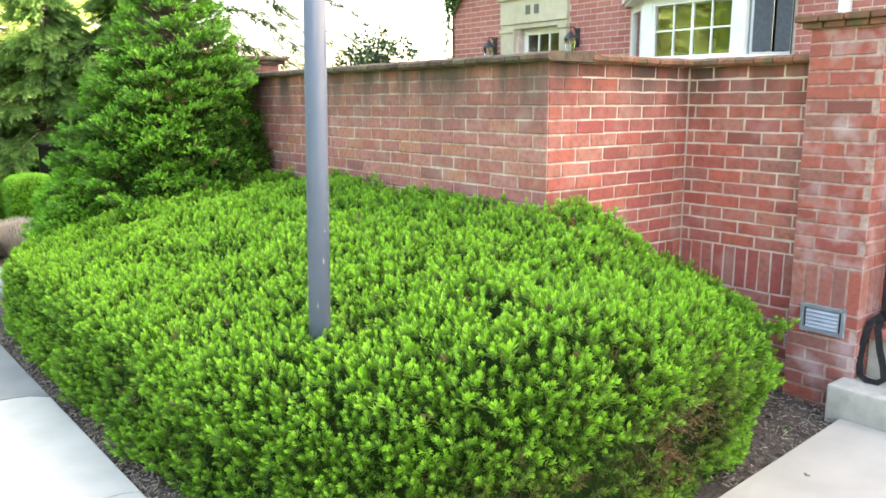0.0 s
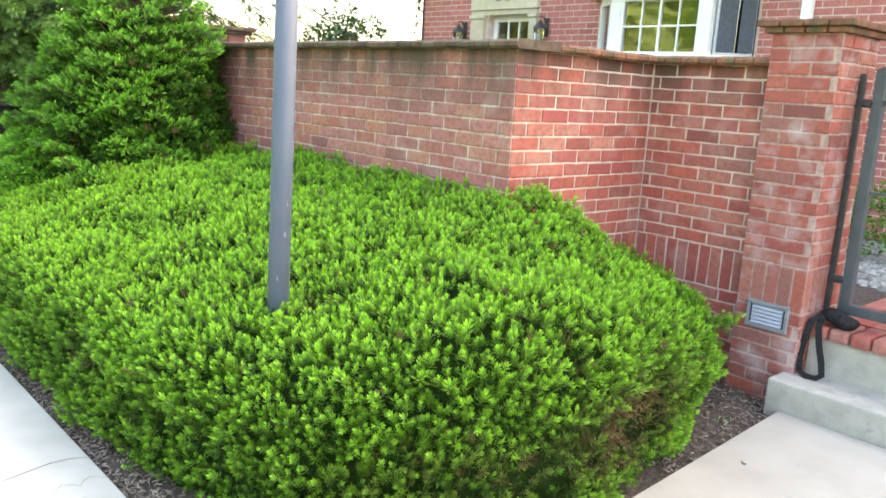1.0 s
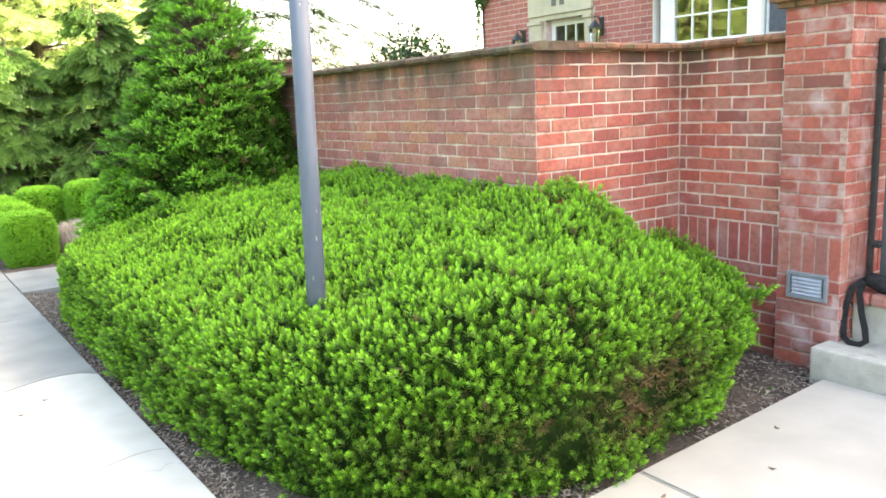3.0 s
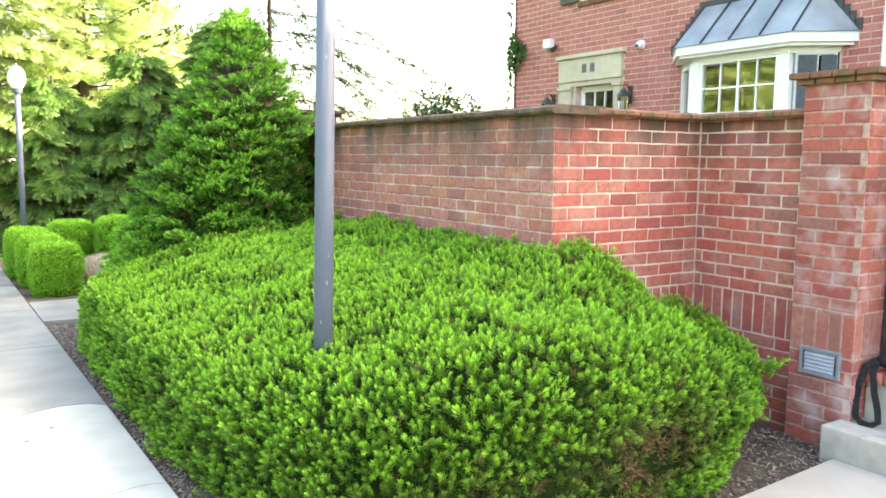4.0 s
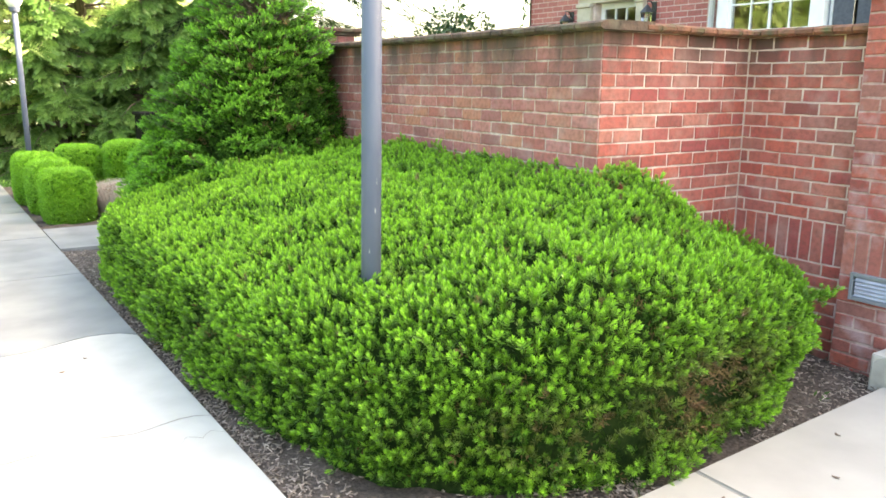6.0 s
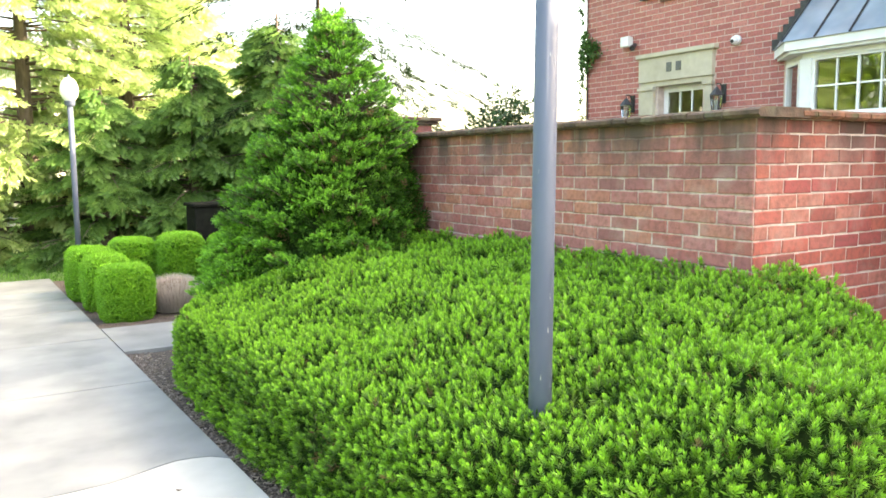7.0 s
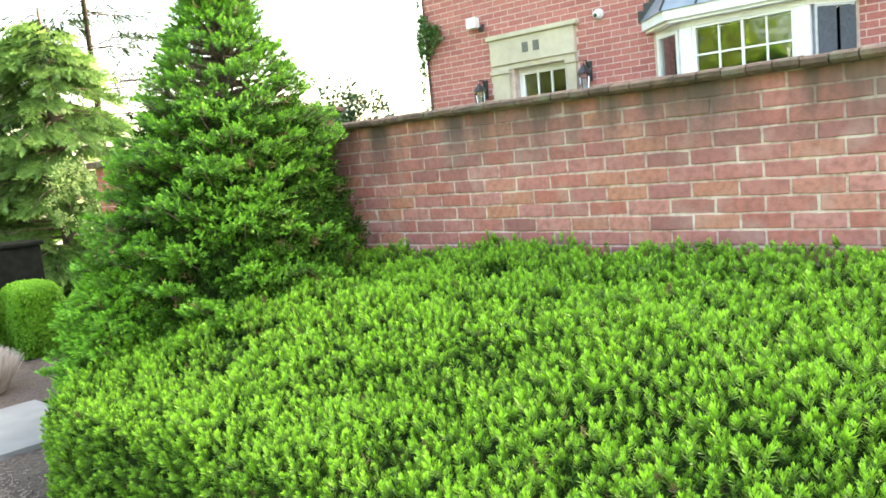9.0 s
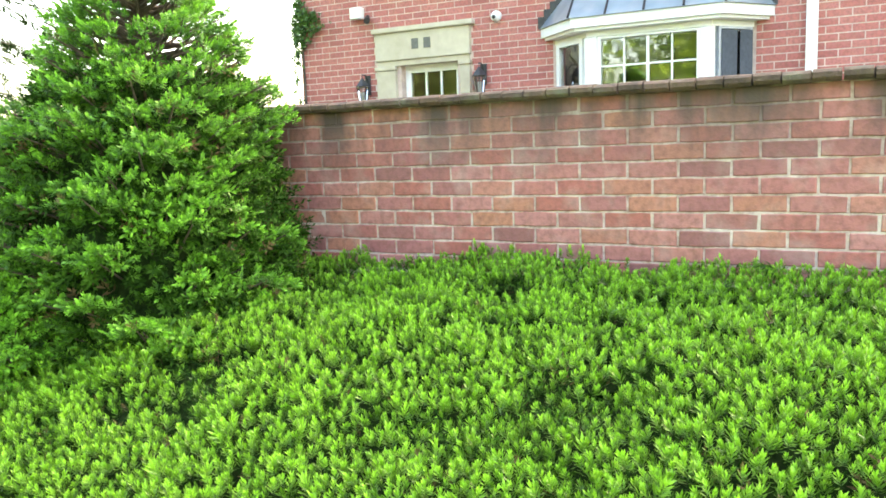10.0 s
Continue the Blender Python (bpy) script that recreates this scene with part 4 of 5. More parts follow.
# windows with shutters
for k, (y0, y1, z0, z1) in enumerate(WINS):
    win = part("window", box(HX + 0.02, HX + 0.10, y0, y0 + 0.05, z0, z1), M_WHITE, house, "white sash window")
    part("window_frame", box(HX + 0.02, HX + 0.10, y1 - 0.05, y1, z0, z1), M_WHITE, win)
    part("window_frame", box(HX + 0.02, HX + 0.10, y0 + 0.05, y1 - 0.05, z1 - 0.05, z1), M_WHITE, win)
    part("window_frame", box(HX + 0.02, HX + 0.10, y0 + 0.05, y1 - 0.05, z0, z0 + 0.05), M_WHITE, win)
    part("pane", box(HX + 0.06, HX + 0.066, y0 + 0.05, y1 - 0.05, z0 + 0.05, z1 - 0.05), M_GLASS, win)
    part("muntin", box(HX + 0.05, HX + 0.075, (y0 + y1) / 2 - 0.01, (y0 + y1) / 2 + 0.01, z0 + 0.05, z1 - 0.05), M_WHITE, win)
    part("muntin", box(HX + 0.048, HX + 0.078, y0 + 0.05, y1 - 0.05, (z0 + z1) / 2 - 0.02, (z0 + z1) / 2 + 0.02), M_WHITE, win)
    part("curtain", box(HX + 0.16, HX + 0.17, y0 + 0.02, y1 - 0.02, z0 + 0.02, z1), M_CURTAIN, win)
    part("sill", box(HX - 0.03, HX + 0.02, y0 - 0.03, y1 + 0.03, z0 - 0.07, z0 - 0.002, 0.005), M_COPING, win, "brick sill")
    if k < 2:
        for a, b in ((y0 - 0.36, y0 - 0.03), (y1 + 0.03, y1 + 0.36)):
            sh = part("shutter", box(HX - 0.045, HX - 0.01, a, b, z0 + 0.0, z1, 0.004), M_SHUTTER, win, "black louvred shutter")
            for i in range(18):
                z = z0 + 0.06 + i * 0.075
                part("slat", box(HX - 0.05, HX - 0.044, a + 0.04, b - 0.04, z, z + 0.055), M_SHUTTER, sh)
downpipe = part("downpipe", box(HX - 0.085, HX - 0.012, 3.45, 3.545, 0.4, HTOP, 0.012), M_WHITE, house, "white downpipe")
for z in (1.3, 2.9, 4.5):
    part("clip", box(HX - 0.09, HX - 0.008, 3.43, 3.565, z, z + 0.03), M_WHITE, downpipe)
part("light_box", box(HX - 0.10, HX - 0.01, 3.15, 3.35, 2.98, 3.08, 0.01), M_WHITE, house, "white wall light")

# wall lanterns, flood light, camera
def lantern(x, y, z):
    ob = empty("wall_lantern", "black metal wall lantern with clear glass beside the door", "lantern", group="wall lanterns", at=(x, y, z))
    part("back_plate", box(HX - 0.02, HX - 0.008, y - 0.035, y + 0.035, z - 0.02, z + 0.2, 0.003), M_BLACK, ob)
    part("arm", tube([(HX - 0.02, y, z + 0.13), (HX - 0.07, y, z + 0.20), (x, y, z + 0.20), (x, y, z + 0.15)], 0.008, 8), M_BLACK, ob)
    part("hood", cyl((x, y, z + 0.07), (x, y, z + 0.16), 0.085, 0.012, 6), M_BLACK, ob)
    part("glass", cyl((x, y, z - 0.12), (x, y, z + 0.07), 0.045, 0.07, 6), M_GLASS, ob)
    part("tray", cyl((x, y, z - 0.14), (x, y, z - 0.12), 0.03, 0.05, 6), M_BLACK, ob)
    part("candle", cyl((x, y, z - 0.12), (x, y, z + 0.01), 0.012, n=10), M_WHITE, ob)
    for k in range(6):
        a = math.pi / 3 * k
        part("corner_bar", tube([(x + 0.046 * math.cos(a), y + 0.046 * math.sin(a), z - 0.12), (x + 0.071 * math.cos(a), y + 0.071 * math.sin(a), z + 0.07)], 0.004, 5), M_BLACK, ob)


lantern(HX - 0.13, 6.625, 2.13)
lantern(HX - 0.13, 8.06, 2.11)
fl = empty("flood_light", "white motion-sensor flood light on the brick wall", "light", at=(HX, 8.14, 2.98))
part("housing", box(HX - 0.11, HX - 0.01, 8.07, 8.21, 2.93, 3.06, 0.015), M_WHITE, fl)
part("sensor", cyl((HX - 0.03, 8.02, 2.95), (HX - 0.13, 7.97, 2.89), 0.025, 0.035, 12), M_BLACK, fl)
cm = empty("camera_dome", "small white security camera on the brick wall", "camera", at=(HX, 6.46, 2.8))
part("mount", cyl((HX - 0.008, 6.46, 2.80), (HX - 0.04, 6.46, 2.80), 0.055, n=20), M_WHITE, cm)
part("dome", ball((HX - 0.065, 6.46, 2.79), 0.045, 16), M_WHITE, cm, smooth=True)
part("lens", cyl((HX - 0.095, 6.46, 2.785), (HX - 0.112, 6.455, 2.78), 0.02, n=12), M_BLACK, cm)
# ---------------------------------------------------------------- clipped yew hedge
def closed_curve(pts, n):
    """A smooth closed line through rows of numbers."""
    p = np.array(pts, float)
    k = len(p)
    out = []
    for i in range(k):
        a, b, c, d = p[i - 1], p[i], p[(i + 1) % k], p[(i + 2) % k]
        for s in np.linspace(0, 1, n, endpoint=False):
            out.append(0.5 * (2 * b + (c - a) * s + (2 * a - 5 * b + 4 * c - d) * s ** 2 + (3 * b - a - 3 * c + d) * s ** 3))
    return np.array(out)


def hedge_height(x, y):
    h = np.interp(x, (1.0, 1.39, 1.55, 1.75, 1.91, 2.13, 2.39, 2.75, 3.05), (0.50, 0.60, 0.665, 0.735, 0.79, 0.85, 0.905, 0.96, 1.00))
    near = np.clip((2.66 - y) / 0.95, 0, 1) * np.clip((x - 2.1) / 1.0, 0, 1.12)
    h = h - 0.38 * near - 0.03
    # the end by the gate is clipped lower
    h = h - (0.215 + 0.16 * np.clip((y - 2.1) / 0.5, 0, 1)) * np.clip((x - 3.17) / 0.24, 0, 1) * np.clip((3.6 - y) / 0.3, 0, 1)
    return h - 0.06 * np.clip((y - 5.2) / 1.3, 0, 1)


# outline: x, y, roundness of the shoulder, undercut of the foot
OUTLINE = [(1.10, 3.5, .26, .06), (1.14, 2.95, .28, .06), (1.24, 2.45, .30, .06), (1.44, 1.97, .34, .08), (1.83, 1.62, .34, .08), (2.35, 1.53, .34, .08), (2.85, 1.55, .32, .12), (3.32, 1.64, .26, .20),
           (3.70, 1.86, .20, .30), (3.97, 2.27, .13, .32), (4.05, 2.66, .12, .20), (3.5, 3.04, .05, .03), (3.16, 3.4, .02, .02), (3.13, 4.4, .02, .02), (3.13, 5.4, .04, .02), (3.0, 6.0, .20, .04),
           (2.4, 6.22, .24, .06), (1.75, 6.26, .24, .06), (1.3, 6.22, .24, .06), (1.11, 5.85, .25, .06), (1.08, 5.1, .26, .06), (1.08, 4.2, .26, .06)]


def hedge_surface():
    ring = closed_curve(OUTLINE, 10)
    c = np.array([2.15, 3.9])
    rad = np.linalg.norm(ring[:, :2] - c, axis=1)
    u = (ring[:, :2] - c) / rad[:, None]
    rings = []
    for phi in np.linspace(0, math.pi / 2, 12):
        d = ring[:, 2] * (1 - math.cos(phi) ** 0.75)
        tuck = ring[:, 3] * max(0.0, 1 - phi / 0.8)
        xy = c + u * (rad - d - tuck)[:, None]
        rings.append(np.c_[xy, hedge_height(xy[:, 0], xy[:, 1]) * (math.sin(phi) ** 0.8)])
    for s in np.linspace(0, 1, 22)[1:]:
        xy = c + u * ((rad - ring[:, 2]) * (1 - s * 0.97))[:, None]
        rings.append(np.c_[xy, hedge_height(xy[:, 0], xy[:, 1])])
    g = np.array(rings)
    flat = g.reshape(-1, 3)
    lump = 0.022 * smooth_noise(flat * [1, 1, 0.6], 6, 4) + 0.018 * smooth_noise(flat, 15, 5)
    out = np.stack([u] * len(rings)).reshape(-1, 2)
    side = np.repeat(np.r_[np.linspace(1, 0, 12), np.zeros(21)], len(ring))
    flat = flat + np.c_[out * (lump * side)[:, None], lump * (1 - side)]
    flat[:, 2] = np.maximum(flat[:, 2], -0.05)
    return flat, len(ring), len(rings)


def sample_grid(flat, m, rows, count, rng):
    """Points spread evenly over a ringed surface, with their outward normals."""
    i, j = np.meshgrid(np.arange(rows - 1), np.arange(m), indexing="ij")
    a, b = (i * m + j).ravel(), (i * m + (j + 1) % m).ravel()
    cc, d = ((i + 1) * m + (j + 1) % m).ravel(), ((i + 1) * m + j).ravel()
    P, Q, R, S = flat[a], flat[b], flat[cc], flat[d]
    nrm = np.cross(R - P, S - Q)
    area = np.linalg.norm(nrm, axis=1)
    pick = rng.choice(len(area), count, p=area / area.sum())
    s, t = rng.uniform(size=(2, count, 1))
    pts = (1 - s) * (1 - t) * P[pick] + s * (1 - t) * Q[pick] + s * t * R[pick] + (1 - s) * t * S[pick]
    return pts, nrm[pick] / np.maximum(area[pick], 1e-9)[:, None]


def ringed_mesh(name, flat, m, rows, mat):
    i, j = np.meshgrid(np.arange(rows - 1), np.arange(m), indexing="ij")
    q = np.stack([i * m + j, i * m + (j + 1) % m, (i + 1) * m + (j + 1) % m, (i + 1) * m + j], -1).reshape(-1, 4)
    return quads_mesh(name, flat, q, mat)


rv = np.random.default_rng(21)
HOLES = [(1.44, 3.29, 0.045), (1.23, 3.44, 0.035), (2.0, 2.05, 0.04), (2.3, 2.58, 0.04), (2.58, 4.38, 0.06), (2.35, 2.39, 0.035), (2.17, 1.63, 0.035), (1.98, 3.71, 0.03)]
hedge = empty("yew_hedge", "broad clipped yew hedge with fresh tips and a brown patch", "hedge", at=(2.1, 3.9, 0))
flat, m, rows = hedge_surface()
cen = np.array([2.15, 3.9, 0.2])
# dark core below the shoots, coloured so that gaps look shaded
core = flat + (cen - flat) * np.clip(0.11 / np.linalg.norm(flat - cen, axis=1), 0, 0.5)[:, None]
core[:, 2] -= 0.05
ob = new("inner_foliage", ringed_mesh("inner_foliage", core, m, rows, M_SHADE_CORE))
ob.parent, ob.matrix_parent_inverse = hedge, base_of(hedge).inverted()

pts, nrm = sample_grid(flat, m, rows, 78000, rv)
cell = np.floor(pts / 0.0235).astype(np.int64)
_, first = np.unique(cell @ np.array([1, 4099, 4099 * 4099]), return_index=True)
pts, nrm = pts[first], nrm[first]
N = len(pts)
keep = ~((pts[:, 0] > 2.99) & (pts[:, 1] > 2.77)) & ~((pts[:, 0] > RX - 0.05))
# thin, hollow places and the dead patch low on the front
hollow = smooth_noise(pts, 9, 8) + 0.6 * smooth_noise(pts, 21, 9)
patch = np.exp(-(((pts[:, 0] - 2.58) / 0.32) ** 2 + ((pts[:, 2] - 0.27) / 0.15) ** 2)) * (pts[:, 1] < 2.1)
patch = np.maximum(patch, 0.55 * np.exp(-(((pts[:, 0] - 1.95) / 0.35) ** 2 + ((pts[:, 2] - 0.22) / 0.10) ** 2)) * (pts[:, 1] < 2.2))
patch = np.maximum(patch, 0.8 * np.exp(-(((pts[:, 0] - 1.70) / 0.04) ** 2 + ((pts[:, 1] - 2.41) / 0.045) ** 2)))
keep &= rv.uniform(size=N) > 0.9 * patch
hole = np.zeros(N)
for hx, hy, r0 in HOLES:
    hole = np.maximum(hole, np.exp(-(((pts[:, 0] - hx) / (1.6 * r0)) ** 2 + ((pts[:, 1] - hy) / r0) ** 2)))
hollow = hollow - 2.2 * hole * (pts[:, 2] > 0.3)
keep &= ~((hollow < -1.05) & (rv.uniform(size=N) < 0.6)) & (rv.uniform(size=N) > 0.85 * hole)
pts, nrm, hollow, patch = pts[keep], nrm[keep], hollow[keep], patch[keep]
N = len(pts)
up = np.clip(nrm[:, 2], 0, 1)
ways = nrm * 0.7 + np.c_[np.zeros((N, 2)), 0.7 * np.ones(N)] + rv.normal(size=(N, 3)) * 0.31
clump = smooth_noise(pts, 70, 12)
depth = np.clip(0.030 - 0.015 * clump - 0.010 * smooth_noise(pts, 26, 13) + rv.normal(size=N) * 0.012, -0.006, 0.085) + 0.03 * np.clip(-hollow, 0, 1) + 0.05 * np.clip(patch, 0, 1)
places = pts - nrm * depth[:, None]
size = rv.uniform(0.8, 1.3, N)
long_ones = rv.uniform(size=N) < 0.025
size[long_ones] *= 1.5
# painted light: paler where facing up, darker with depth; the rest varies at random
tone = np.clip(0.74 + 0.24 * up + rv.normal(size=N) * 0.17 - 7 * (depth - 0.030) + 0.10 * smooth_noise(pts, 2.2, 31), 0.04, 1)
dead = np.clip(patch * 1.5 * rv.uniform(0.2, 1.2, N), 0, 1) * (rv.uniform(size=N) < 0.85)
dead[(rv.uniform(size=N) < 0.004)] = 0.9
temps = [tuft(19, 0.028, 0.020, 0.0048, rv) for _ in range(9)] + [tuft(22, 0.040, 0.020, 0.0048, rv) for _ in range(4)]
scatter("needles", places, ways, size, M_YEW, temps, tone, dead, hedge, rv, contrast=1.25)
# a long side branch that the shears missed, at the gate end
n = 46
t = rv.uniform(size=n)
branch = np.array([3.52, 1.95, 0.42]) + t[:, None] * np.array([0.16, -0.06, 0.02]) + rv.normal(size=(n, 3)) * 0.022
scatter("side_branch", branch, np.array([0.9, -0.3, 0.5]) + rv.normal(size=(n, 3)) * 0.35, rv.uniform(0.9, 1.4, n), M_YEW, temps, np.clip(0.5 + 0.5 * t, 0, 1), np.zeros(n), hedge, rv, contrast=1.25)
# deeper shoots, coloured darker to paint the shade inside the hedge
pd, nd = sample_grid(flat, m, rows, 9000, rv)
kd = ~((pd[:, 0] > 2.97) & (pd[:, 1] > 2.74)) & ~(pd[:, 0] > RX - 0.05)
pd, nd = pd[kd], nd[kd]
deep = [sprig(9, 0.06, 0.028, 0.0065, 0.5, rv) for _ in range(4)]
scatter("shaded_needles", pd - nd * rv.uniform(0.06, 0.10, len(pd))[:, None], nd + [0, 0, 0.3] + rv.normal(size=(len(pd), 3)) * 0.5, rv.uniform(0.8, 1.3, len(pd)), M_YEW_SHADED, deep,
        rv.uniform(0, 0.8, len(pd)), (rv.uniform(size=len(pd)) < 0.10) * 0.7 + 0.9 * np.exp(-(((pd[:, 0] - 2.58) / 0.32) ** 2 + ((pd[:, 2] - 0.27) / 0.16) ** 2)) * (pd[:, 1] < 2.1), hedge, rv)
# bare twigs in the thin places
tw = bmesh.new()
for k in range(230):
    x = rv.normal() * 0.24 + 2.58
    z = abs(rv.normal() * 0.10 + 0.30)
    y = 1.76 + 0.15 * (x - 2.35) ** 2 + rv.uniform(-0.02, 0.12) + 0.3 * max(0, z - 0.3)
    p = Vector((x, y, z))
    d = Vector((rv.normal() * 0.5, -0.5 + rv.normal() * 0.4, 0.5 + rv.normal() * 0.5)).normalized()
    L = rv.uniform(0.04, 0.10)
    tube([p, p + d * L * 0.5 + Vector((0, 0, 0.008)), p + d * L], [0.002, 0.0015, 0.0007], 4, tw)
part("twig_wood", tw, M_TWIG, hedge)["kind"] = "stuff"
for k in range(9):
    a = rv.uniform(0, 6.28)
    p = Vector((2.1 + 0.6 * math.cos(a), 3.4 + 1.2 * math.sin(a), -0.05))
    part("stem", tube([p, p + Vector((rv.normal() * 0.1, rv.normal() * 0.1, 0.25)), p + Vector((rv.normal() * 0.2, rv.normal() * 0.2, 0.45))], [0.03, 0.022, 0.012], 8), M_BARK, hedge)

# ---------------------------------------------------------------- yew tree at the wall's end


yew = empty("yew_tree", "dense conical yew tree growing against the garden wall", "tree", at=(2.46, 6.15, 0))
YEW = np.array([2.46, 6.12])
part("trunk", tube([(2.45, 6.1, -0.1), (2.46, 6.12, 0.8), (2.47, 6.13, 1.6), (2.45, 6.14, 2.5)], [0.10, 0.07, 0.04, 0.01], 12), M_BARK, yew)


def yew_reach(z):
    return np.interp(z, (0.0, 0.3, 0.7, 1.0, 1.3, 1.6, 2.0, 2.35, 2.6), (0.80, 0.92, 0.95, 0.88, 0.76, 0.63, 0.42, 0.20, 0.06))


limbs = bmesh.new()
P, D, T, Z = [], [], [], []


def yew_limb(foot, tip, count, wide, tone, mid=0.5):
    """A limb with a flat, layered pad of shoots over its outer part."""
    foot, tip = np.array(foot), np.array(tip)
    d = tip - foot
    L = np.linalg.norm(d)
    flat_d = np.array([d[0], d[1], 0.0]) / (np.linalg.norm(d[:2]) + 1e-6)
    side = np.array([-flat_d[1], flat_d[0], 0.0])
    bend = foot + d * 0.55 - np.array([0, 0, 0.05 * L])
    tube([tuple(foot), tuple(bend), tuple(tip)], [0.012, 0.008, 0.003], 4, limbs)
    s = rv.uniform(size=count) ** 0.6
    w = rv.normal(size=count) * wide * (1.15 - 0.55 * s)
    p = tip - flat_d * ((1 - s) * mid * min(L, 0.55))[:, None] + side * w[:, None]
    p[:, 2] += rv.normal(size=count) * 0.012 - 0.35 * np.abs(w) - 0.12 * (1 - s) * L * mid + 0.02
    P.append(p)
    D.append(flat_d * 0.75 + side * (w / wide * 0.45)[:, None] + np.array([0, 0, 0.42]) + rv.normal(size=(count, 3)) * 0.24)
    # tone rises towards the outer end of the pad
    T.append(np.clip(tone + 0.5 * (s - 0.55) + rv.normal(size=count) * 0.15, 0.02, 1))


for k in range(760):
    z = 0.10 + 2.38 * (k / 760) ** 1.1
    a = k * 2.39996 + rv.normal() * 0.25
    R = yew_reach(z) * rv.uniform(0.74, 1.06)
    # the side that faces the wall is kept short
    R *= 1 - 0.26 * max(0.0, math.cos(a + 0.75)) * (z < 1.55)
    tip = np.array([YEW[0] + R * math.cos(a), YEW[1] + R * math.sin(a), z + rv.normal() * 0.03])
    if tip[2] < 1.70 and tip[0] > 2.95 and tip[1] < 6.7:
        tip[0] = 2.95 - rv.uniform(0, 0.05)
    thin = 1.0 if z < 1.75 else 0.6
    yew_limb((YEW[0], YEW[1], max(0.05, z - 0.30 * R)), tip, int((24 + 22 * R) * thin), 0.046 + 0.030 * R, 0.60 + 0.16 * rv.normal(), mid=0.32)
for k in range(14):
    a = k * 2.4
    yew_limb((2.45, 6.14, 2.2 + 0.02 * k), (2.43 + 0.09 * math.cos(a), 6.14 + 0.09 * math.sin(a), 2.40 + 0.014 * k), 24, 0.03, 0.62)
# the fresh low growth on the pavement's side
for k in range(190):
    z = 0.12 + 0.88 * (k / 190)
    a = k * 2.39996
    R = np.interp(z, (0.1, 0.5, 0.8, 1.02), (0.40, 0.42, 0.30, 0.08)) * rv.uniform(0.8, 1.08)
    yew_limb((1.78, 6.30, max(0.05, z - 0.15)), (1.78 + 0.92 * R * math.cos(a), 6.30 + 1.05 * R * math.sin(a), z), 34, 0.05, 0.88, mid=0.4)
part("limb_wood", limbs, M_BARK, yew)["kind"] = "stuff"
# core of the yew with its inner shade put into the colour
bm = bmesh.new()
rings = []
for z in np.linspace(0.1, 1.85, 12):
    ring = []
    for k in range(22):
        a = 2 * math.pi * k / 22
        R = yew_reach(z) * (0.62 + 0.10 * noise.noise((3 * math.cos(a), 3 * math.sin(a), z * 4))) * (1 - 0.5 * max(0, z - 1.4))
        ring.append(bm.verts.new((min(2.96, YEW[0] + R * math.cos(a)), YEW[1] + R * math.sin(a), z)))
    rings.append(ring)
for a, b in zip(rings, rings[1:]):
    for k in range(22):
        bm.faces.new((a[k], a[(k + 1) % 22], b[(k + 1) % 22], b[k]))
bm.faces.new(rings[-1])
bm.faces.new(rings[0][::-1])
part("inner_foliage", bm, M_SHADE_CORE, yew)
pts, ways, tone = np.concatenate(P), np.concatenate(D), np.concatenate(T)
ok = ~((pts[:, 0] > 3.02) & (pts[:, 2] < 1.72)) & (pts[:, 2] > 0.04)
pts, ways, tone = pts[ok], ways[ok], tone[ok]
N = len(pts)
temps = [sprig(12, 0.046, 0.023, 0.0072, 0.62, rv, flat=True) for _ in range(4)] + [tuft(13, 0.036, 0.022, 0.0070, rv) for _ in range(5)]
dead = (rv.uniform(size=N) < 0.018) * 0.8
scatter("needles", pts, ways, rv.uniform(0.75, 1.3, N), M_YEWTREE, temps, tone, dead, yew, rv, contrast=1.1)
# dark shoots behind the pads, inner shade painted into their colour
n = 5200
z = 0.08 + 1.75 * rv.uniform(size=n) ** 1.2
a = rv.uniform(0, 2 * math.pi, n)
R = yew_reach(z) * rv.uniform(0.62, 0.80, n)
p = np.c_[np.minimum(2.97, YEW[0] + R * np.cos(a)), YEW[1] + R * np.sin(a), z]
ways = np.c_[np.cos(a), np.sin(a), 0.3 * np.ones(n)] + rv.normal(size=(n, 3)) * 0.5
scatter("shaded_needles", p, ways, rv.uniform(0.9, 1.5, n), M_YEW_SHADED, [sprig(11, 0.06, 0.030, 0.009, 0.5, rv) for _ in range(4)], rv.uniform(0.1, 1, n), (rv.uniform(size=n) < 0.06) * 0.8, yew, rv)

